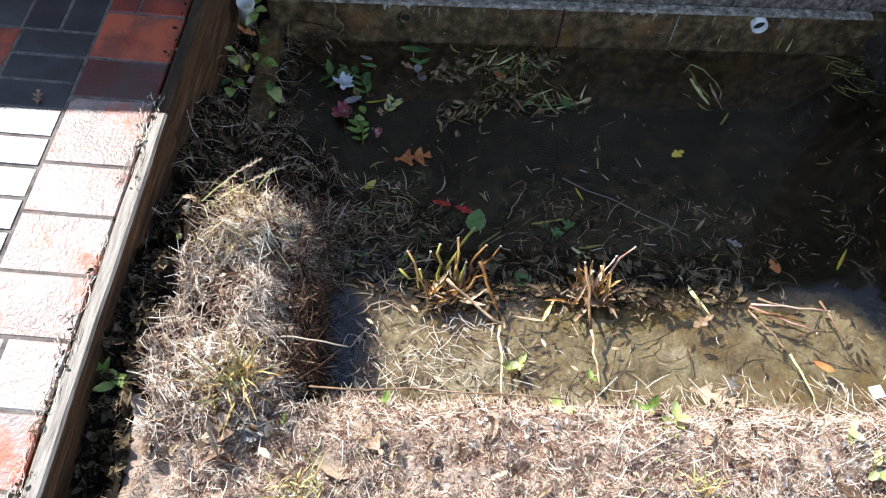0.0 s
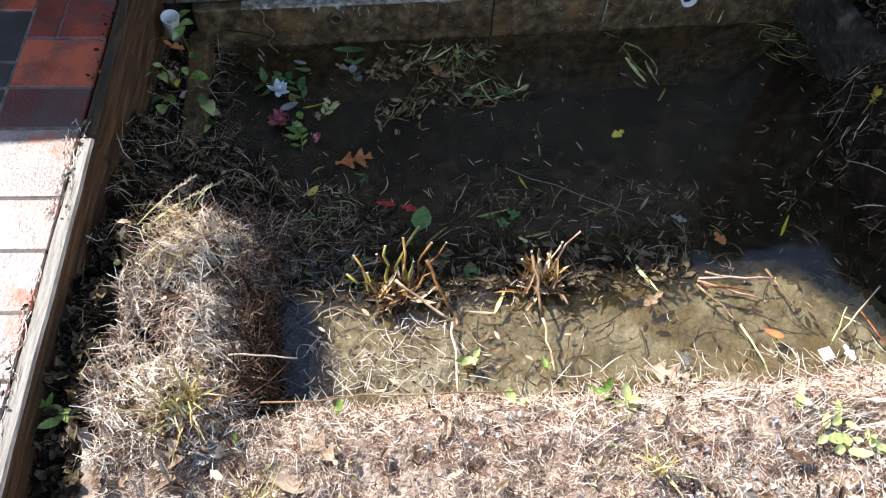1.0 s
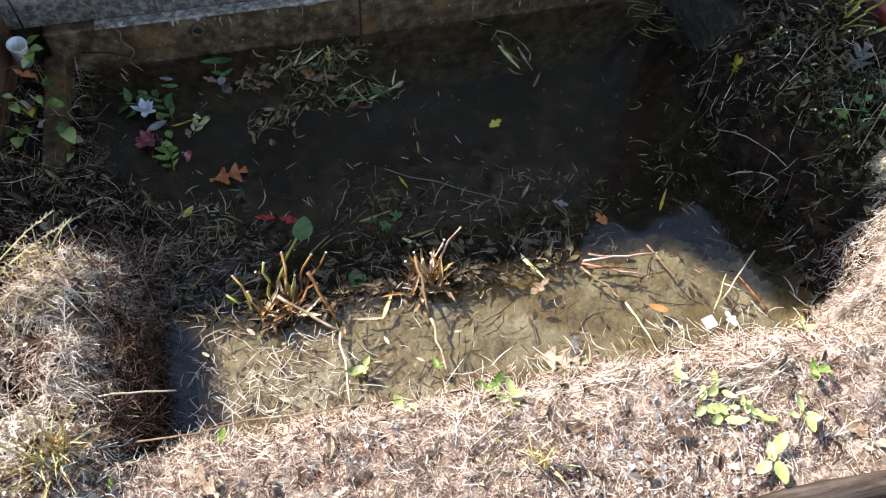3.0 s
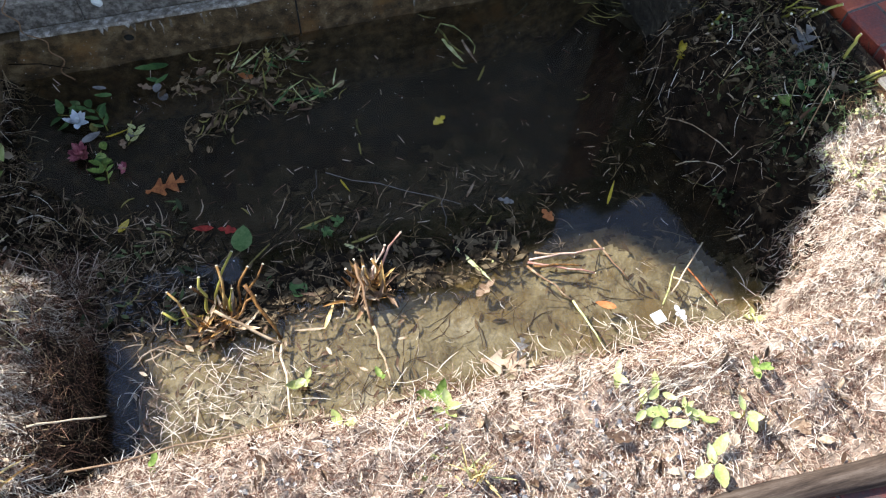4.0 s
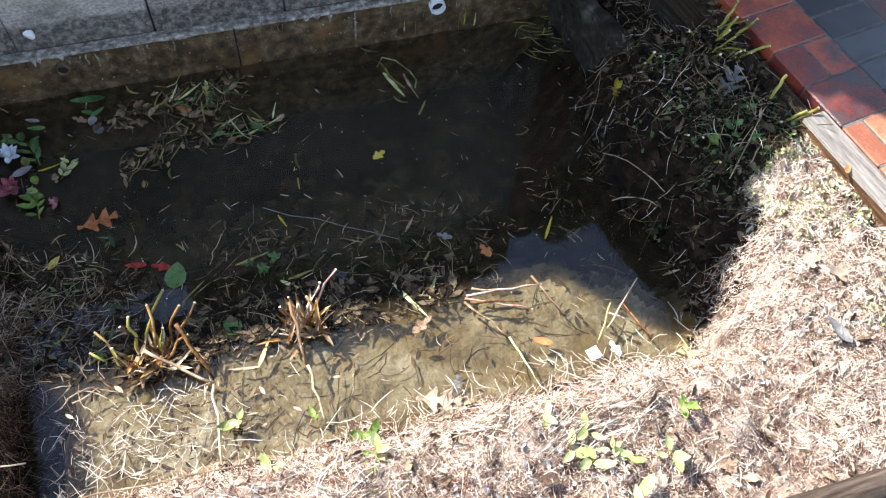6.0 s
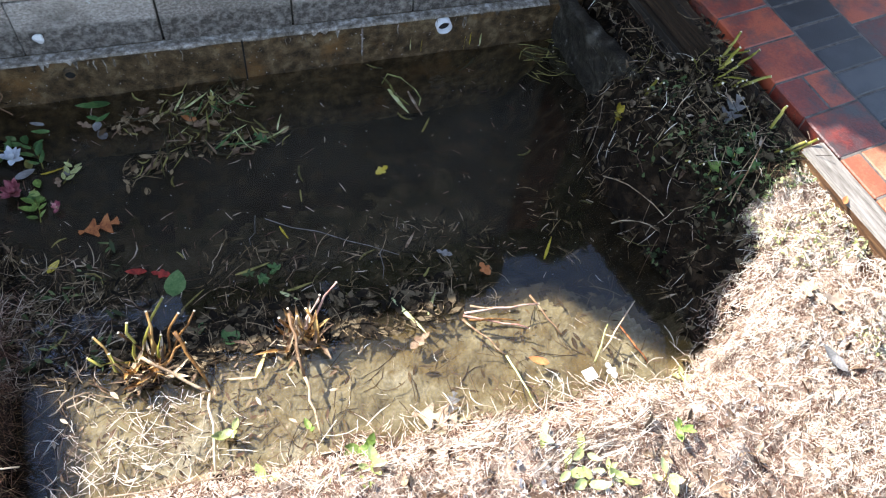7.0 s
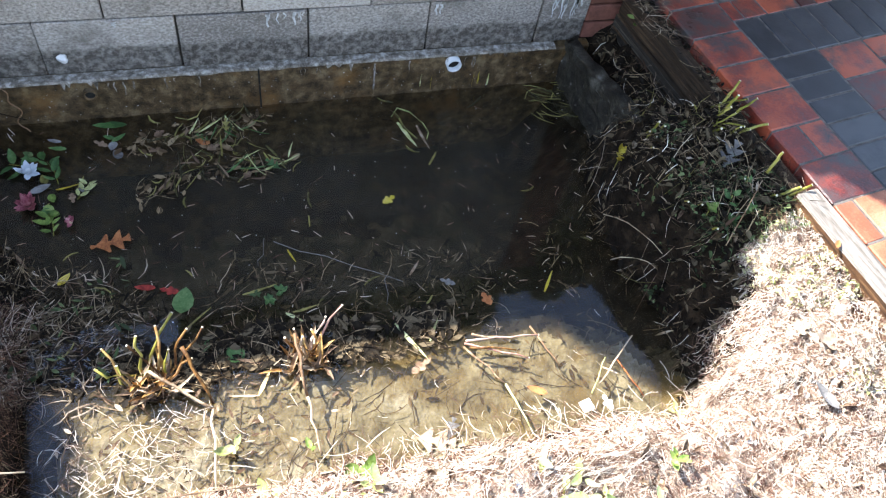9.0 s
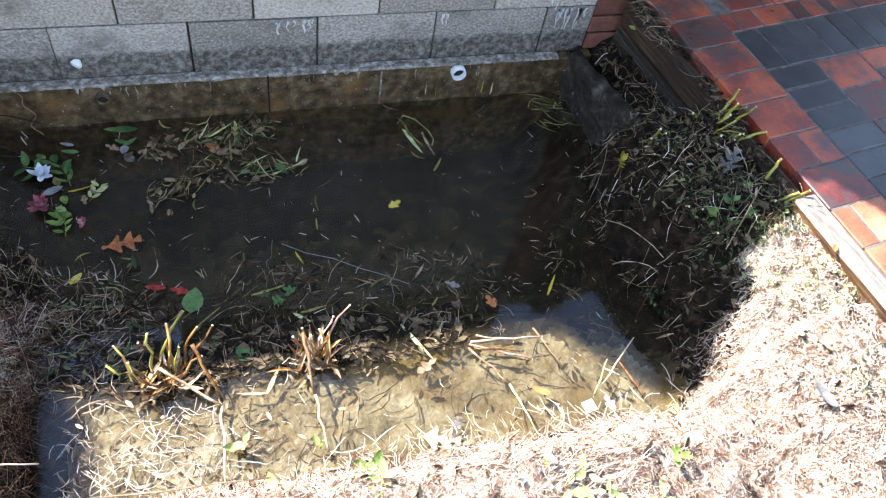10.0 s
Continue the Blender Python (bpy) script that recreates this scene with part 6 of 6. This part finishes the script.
for k, (a, b, mt) in enumerate((((0.700, -1.065, 0.014), (0.920, -1.085, 0.016), "stem_pink"), ((0.695, -1.07, 0.010), (0.870, -1.150, 0.008), "stem_pink"), ((0.690, -1.08, 0.008), (0.780, -1.215, 0.004), "stem_tan"),
                                ((0.72, -1.05, 0.022), (0.83, -1.085, 0.010), "stem_tan"), ((0.705, -1.09, 0.018), (0.84, -1.12, 0.012), "stem_rust"), ((0.905, -1.05, 0.012), (0.955, -1.19, 0.004), "stem_tan"), ((0.780, -1.215, 0.004), (0.80, -1.36, 0.03), "clover"))):
    s = thing("loose_stalk", "pinkish pale dry stalk lying in a bundle on shallow water", "stalk", group="loose stalks in the shallows")
    stalk(s, a, b, 0.0034, 0.0022, mt, 0.004, k < 4, "stalk", 0.004, 60 + k)
for k, (a, b, mt) in enumerate((((1.055, -1.265, 0.0), (1.175, -1.165, 0.075), "stem_tan"), ((1.08, -1.22, 0.01), (1.16, -1.29, 0.005), "stem_tan"), ((1.02, -1.29, 0.004), (1.10, -1.19, 0.01), "clover"), ((1.13, -1.20, 0.012), (1.17, -1.33, 0.004), "orange"),
                                ((-0.57, -1.31, 0.27), (-0.42, -1.30, 0.20), "stem_tan"), ((-0.50, -1.42, 0.24), (0.08, -1.46, 0.275), "tan_leaf"), ((0.203, -0.619, 0.004), (0.566, -0.828, 0.004), "grey_leaf"), ((0.069, -0.681, 0.005), (0.021, -0.778, 0.004), "stem_tan"), ((0.176, -0.603, 0.006), (0.147, -0.702, 0.004), "grey_leaf"), ((0.52, -0.80, 0.004), (0.50, -0.90, 0.004), "grey_leaf"))):
    s = thing("loose_stalk", "thin dry stalk lying at the water's edge", "stalk", group="loose stalks at the water's edge")
    stalk(s, a, b, 0.0026 if k < 6 else 0.0014, 0.0018 if k < 6 else 0.0008, mt, 0.006, False, "stalk", 0.003 if k < 5 else 0.008, 80 + k)
for k, (a, b) in enumerate((((1.275, -0.700, 0.04), (1.300, -0.985, 0.21)), ((1.231, -0.878, 0.04), (1.290, -1.000, 0.16)), ((1.42, -1.06, 0.33), (1.55, -0.93, 0.44)), ((1.34, -0.78, 0.30), (1.45, -0.70, 0.40)))):
    s = thing("loose_stalk", "long pale dry grass stalk on the shaded bank", "stalk", group="pale stalks on the bank")
    stalk(s, a, b, 0.0018, 0.0012, "stem_tan", 0.03, False, "stalk", 0.003, 90 + k)

# cut green stubs on the shaded bank
STUBS = (((1.375, -0.60, 0.24), (1.372, -0.634, 0.395)), ((1.53, -0.60, 0.36), (1.575, -0.60, 0.48)), ((1.53, -0.62, 0.36), (1.635, -0.615, 0.475)), ((1.52, -0.60, 0.36), (1.545, -0.625, 0.46)),
         ((1.54, -0.58, 0.36), (1.60, -0.55, 0.49)), ((1.50, -0.63, 0.34), (1.50, -0.68, 0.43)), ((1.53, -0.66, 0.36), (1.65, -0.69, 0.44)), ((1.555, -0.86, 0.37), (1.60, -0.835, 0.48)),
         ((1.55, -0.92, 0.37), (1.625, -0.935, 0.44)), ((1.54, -0.94, 0.36), (1.655, -0.94, 0.45)))
STUB_ENDS = ((1.588, -0.647, 0.40), (1.398, -0.636, 0.375), (1.355, -0.633, 0.355), (1.365, -0.662, 0.36), (1.338, -0.699, 0.355), (1.363, -0.908, 0.35), (1.393, -0.931, 0.36), (1.513, -0.869, 0.395),
             (1.515, -0.797, 0.395), (1.537, -0.887, 0.40), (1.586, -0.974, 0.42), (1.506, -0.713, 0.395), (1.585, -0.720, 0.41), (1.40, -1.02, 0.36))
MORE_STUBS = tuple(((x + 0.012, y + 0.035, z - 0.05), (x, y, z)) for x, y, z in STUB_ENDS)
rs = random.Random(77)
FINE_STUBS = tuple(((1.56 + rs.uniform(-0.07, 0.03), -0.62 + rs.uniform(-0.09, 0.06), 0.37), (1.60 + rs.uniform(-0.10, 0.06), -0.66 + rs.uniform(-0.09, 0.08), 0.43 + rs.uniform(-0.04, 0.04))) for _ in range(9))
for k, (a, b) in enumerate(STUBS + MORE_STUBS + FINE_STUBS):
    if 1 <= k < 10:
        a, b = Vector(a) + Vector((0.03, -0.035, 0)), Vector(b) + Vector((0.03, -0.035, 0))
    a = tuple(Vector(b).lerp(Vector(a), 0.6))
    s = thing("cut_stub", "cut olive-green plant stub with a pale end", "plant stump", group="cut stubs on the bank")
    stalk(s, a, b, 0.0047 if k < 10 else 0.003, 0.0040 if k < 10 else 0.0026, "stem_green", 0.004, True, "stem", 0.002, 120 + k)


def tuft(label, x, y, n, length, material, seed, lean=45):
    rg = random.Random(seed)
    t = thing("grass_tuft", label, "grass", (x, y, z_at(x, y) + 0.02))
    for k in range(n):
        bm = leaf_bmesh(length * rg.uniform(0.5, 1.1), 0.0055, "blade", rg.uniform(-0.5, 0.1), 0.4, seed * 100 + k)
        part("blade", bm, M[("stem_rust" if k % 5 == 0 else material) if k % 6 else "clover"], t, m=pose(rg.gauss(0, 0.024), rg.gauss(0, 0.015), 0, 90 - abs(rg.gauss(0, lean)), 0, rg.uniform(0, 360)))


tuft("clipped golden-green grass tuft on the straw heap", -0.650, -1.455, 90, 0.14, "straw_gold", 5, 52)
tuft("small clipped grass tuft in dry litter", -0.500, -1.675, 34, 0.09, "straw_gold", 6)
tuft("sparse golden grass tuft on the bank", 0.33, -1.68, 26, 0.08, "straw_gold", 7)
tuft("clipped grass crown on the straw heap", -0.70, -0.93, 18, 0.08, "straw_gold", 8)
b = thing("long_grass", "long yellow-green grass blade across the trench", "grass", (-0.70, -1.43, 0.315))
part("blade", leaf_bmesh(0.21, 0.010, "blade", 0.02, 0.3, 9), M["clover"], b, m=pose(0, 0, 0, 0, 0, 92))


# seed heads leaning over the heap
def seed_stalk(label, base, tip, seed):
    rg = random.Random(seed)
    t = thing("seed_stalk", label, "grass")
    stalk(t, base, tip, 0.0022, 0.0012, "clover", 0.012, False, "stalk", 0.003, seed)
    for k in range(22):
        s = 0.35 + 0.65 * k / 22
        p = Vector(base).lerp(Vector(tip), s) + Vector((0, 0, 0.012 * 4 * s * (1 - s)))
        part("seed", leaf_bmesh(0.012, 0.005, "oval", 0.1, 0.3, k), M["straw"], t, m=Matrix.Translation(p) @ pose(0, 0, 0, rg.uniform(-30, 60), 0, -60 + rg.uniform(-60, 60)))


seed_stalk("pale seeding grass stalk over the straw heap", (-0.79, -0.97, 0.30), (-0.606, -0.794, 0.255), 3)
seed_stalk("drooping seed head over the straw heap", (-0.80, -0.95, 0.30), (-0.67, -0.80, 0.29), 4)

# vine hanging down the wall
vine = thing("dead_vine", "thin pale dead vine hanging down the wall", "vine")
pts = [(-0.63 + 0.13 * s + 0.014 * math.sin(11 * s) + 0.011 * math.sin(33 * s), -0.012 - 0.05 * s, 0.42 - 0.42 * s) for s in [i / 44 for i in range(45)]]
part("stem", tube(pts, [0.0022] * 45, 6), M["stem_tan"], vine)
vine = thing("dead_vine", "thin grey dead stalk leaning on the footing", "vine")
part("stem", tube([(-0.66, -0.06, 0.11), (-0.57, -0.07, 0.10), (-0.49, -0.09, 0.08)], [0.0016] * 3, 6), M["twig"], vine)
for k, (x, z, a) in enumerate(((0.84, 0.055, 70), (0.80, 0.07, 30), (1.02, 0.06, 20), (1.06, 0.05, -40), (1.00, 0.045, 65))):
    lay_leaf("reed_scrap", "olive reed scrap stuck to the wet footing", "leaf", "blade", "clover" if k % 2 else "yellow", 0.06, 0.008, x, -0.037, a, z, (90, 0), 0.05, 0.1, None, "reed scraps on the footing")

# root-like curls and a snail-pale berry by the trench
for k, (x, y, z) in enumerate(((-0.86, -1.02, 0.17), (-0.84, -1.08, 0.19), (-0.88, -0.95, 0.16), (-0.85, -0.90, 0.15))):
    s = thing("curled_stem", "curled pale green dead stem beside the board", "stalk", (x, y, z), group="curled stems by the board")
    part("stem", tube([(0.05 * math.sin(2.2 * q), 0.09 * q - 0.03, 0.05 * math.sin(2.6 * q) - 0.01) for q in [i / 9 for i in range(10)]], [0.0026] * 10, 6), M["stem_tan" if k % 2 else "clover"], s, m=pose(0, 0, 0, 0, 0, 70 * k))
bm = bmesh.new()
bmesh.ops.create_icosphere(bm, subdivisions=2, radius=0.008)
ob = tagged(new("berry", mesh_of("berry", bm, M["lime_green"])), "small yellow-green berry by the straw heap", "berry")
ob.location = (-0.845, -1.045, z_at(-0.845, -1.045) + 0.012)


# ---- the paving goes on past its first courses ----
def paver_field(name, label, m, u0, u1, v0, v1, skip, seed):
    """Plain pavers in running bond, joined."""
    r = np.random.RandomState(seed)
    uu, vv = [], []
    for j in range(int((v1 - v0) / 0.105)):
        for i in range(int((u1 - u0) / 0.205)):
            u, v = u0 + 0.205 * (i + 0.5 * (j % 2)) + 0.1, v0 + 0.105 * j + 0.05
            if not skip(u, v):
                uu.append(u)
                vv.append(v)
    n = len(uu)
    cx = np.stack([np.array(uu), np.array(vv), -0.03 + r.uniform(-0.0015, 0.001, n)], -1)
    k = np.array([(x, y, z) for z in (-1, 1) for x, y in ((-1, -1), (1, -1), (1, 1), (-1, 1))]) * np.array([0.1005, 0.0505, 0.03])
    k[4:, :2] *= 0.985
    v = (cx[:, None, :] + k[None]).reshape(-1, 3)
    q = np.array([[4, 5, 6, 7], [0, 1, 5, 4], [1, 2, 6, 5], [2, 3, 7, 6], [3, 0, 4, 7]])
    f = (np.arange(n)[:, None, None] * 8 + q[None]).reshape(-1, 4)
    me = bpy.data.meshes.new(name)
    me.from_pydata(v.tolist(), [], f.tolist())
    me.materials.append(M["paver_field"])
    ob = tagged(new(name, me), label, "pavers", kind="stuff")
    ob.matrix_world = m
    return ob


M["paver_field"] = mat("weathered_red_pavers_joined", [(0.05, 0.018, 0.013), (0.20, 0.045, 0.025), (0.42, 0.12, 0.05)], 0.45, 10, 120, 0.6, 0.003, "island", amount=0.6)
m_l = Matrix.Translation(ORG_L) @ pose(0, 0, 0, 0, 0, ANG_L)
m_r = Matrix.Translation(ORG_R) @ pose(0, 0, 0, 0, 0, ANG_R)
paver_field("pavers", "red brick pavers spreading away from the pond", m_l, -2.95, -0.90, -3.8, 0.15, lambda u, v: False, 1)
paver_field("pavers", "red brick pavers spreading away past the board", m_l, -0.92, -0.06, -3.8, -1.93, lambda u, v: False, 2)
paver_field("pavers", "red brick pavers spreading away past the shade", m_r, 1.50, 2.95, -3.8, 0.35, lambda u, v: False, 3)
paver_field("pavers", "red brick pavers spreading past the kerb", m_r, 0.0, 1.50, -3.8, -2.30, lambda u, v: False, 4)
paver_field("pavers", "worn red brick pavers spreading behind the log", Matrix.Translation((0, 0, PAVE_N)), -2.35, 3.45, -4.85, -1.90, lambda u, v: (v > -2.34 and u > 0.4) or (v > -4.2 and (u < -0.95 - 0.1 * (v + 1.9) or u > 1.83 - 0.12 * (v + 1.9))), 5)
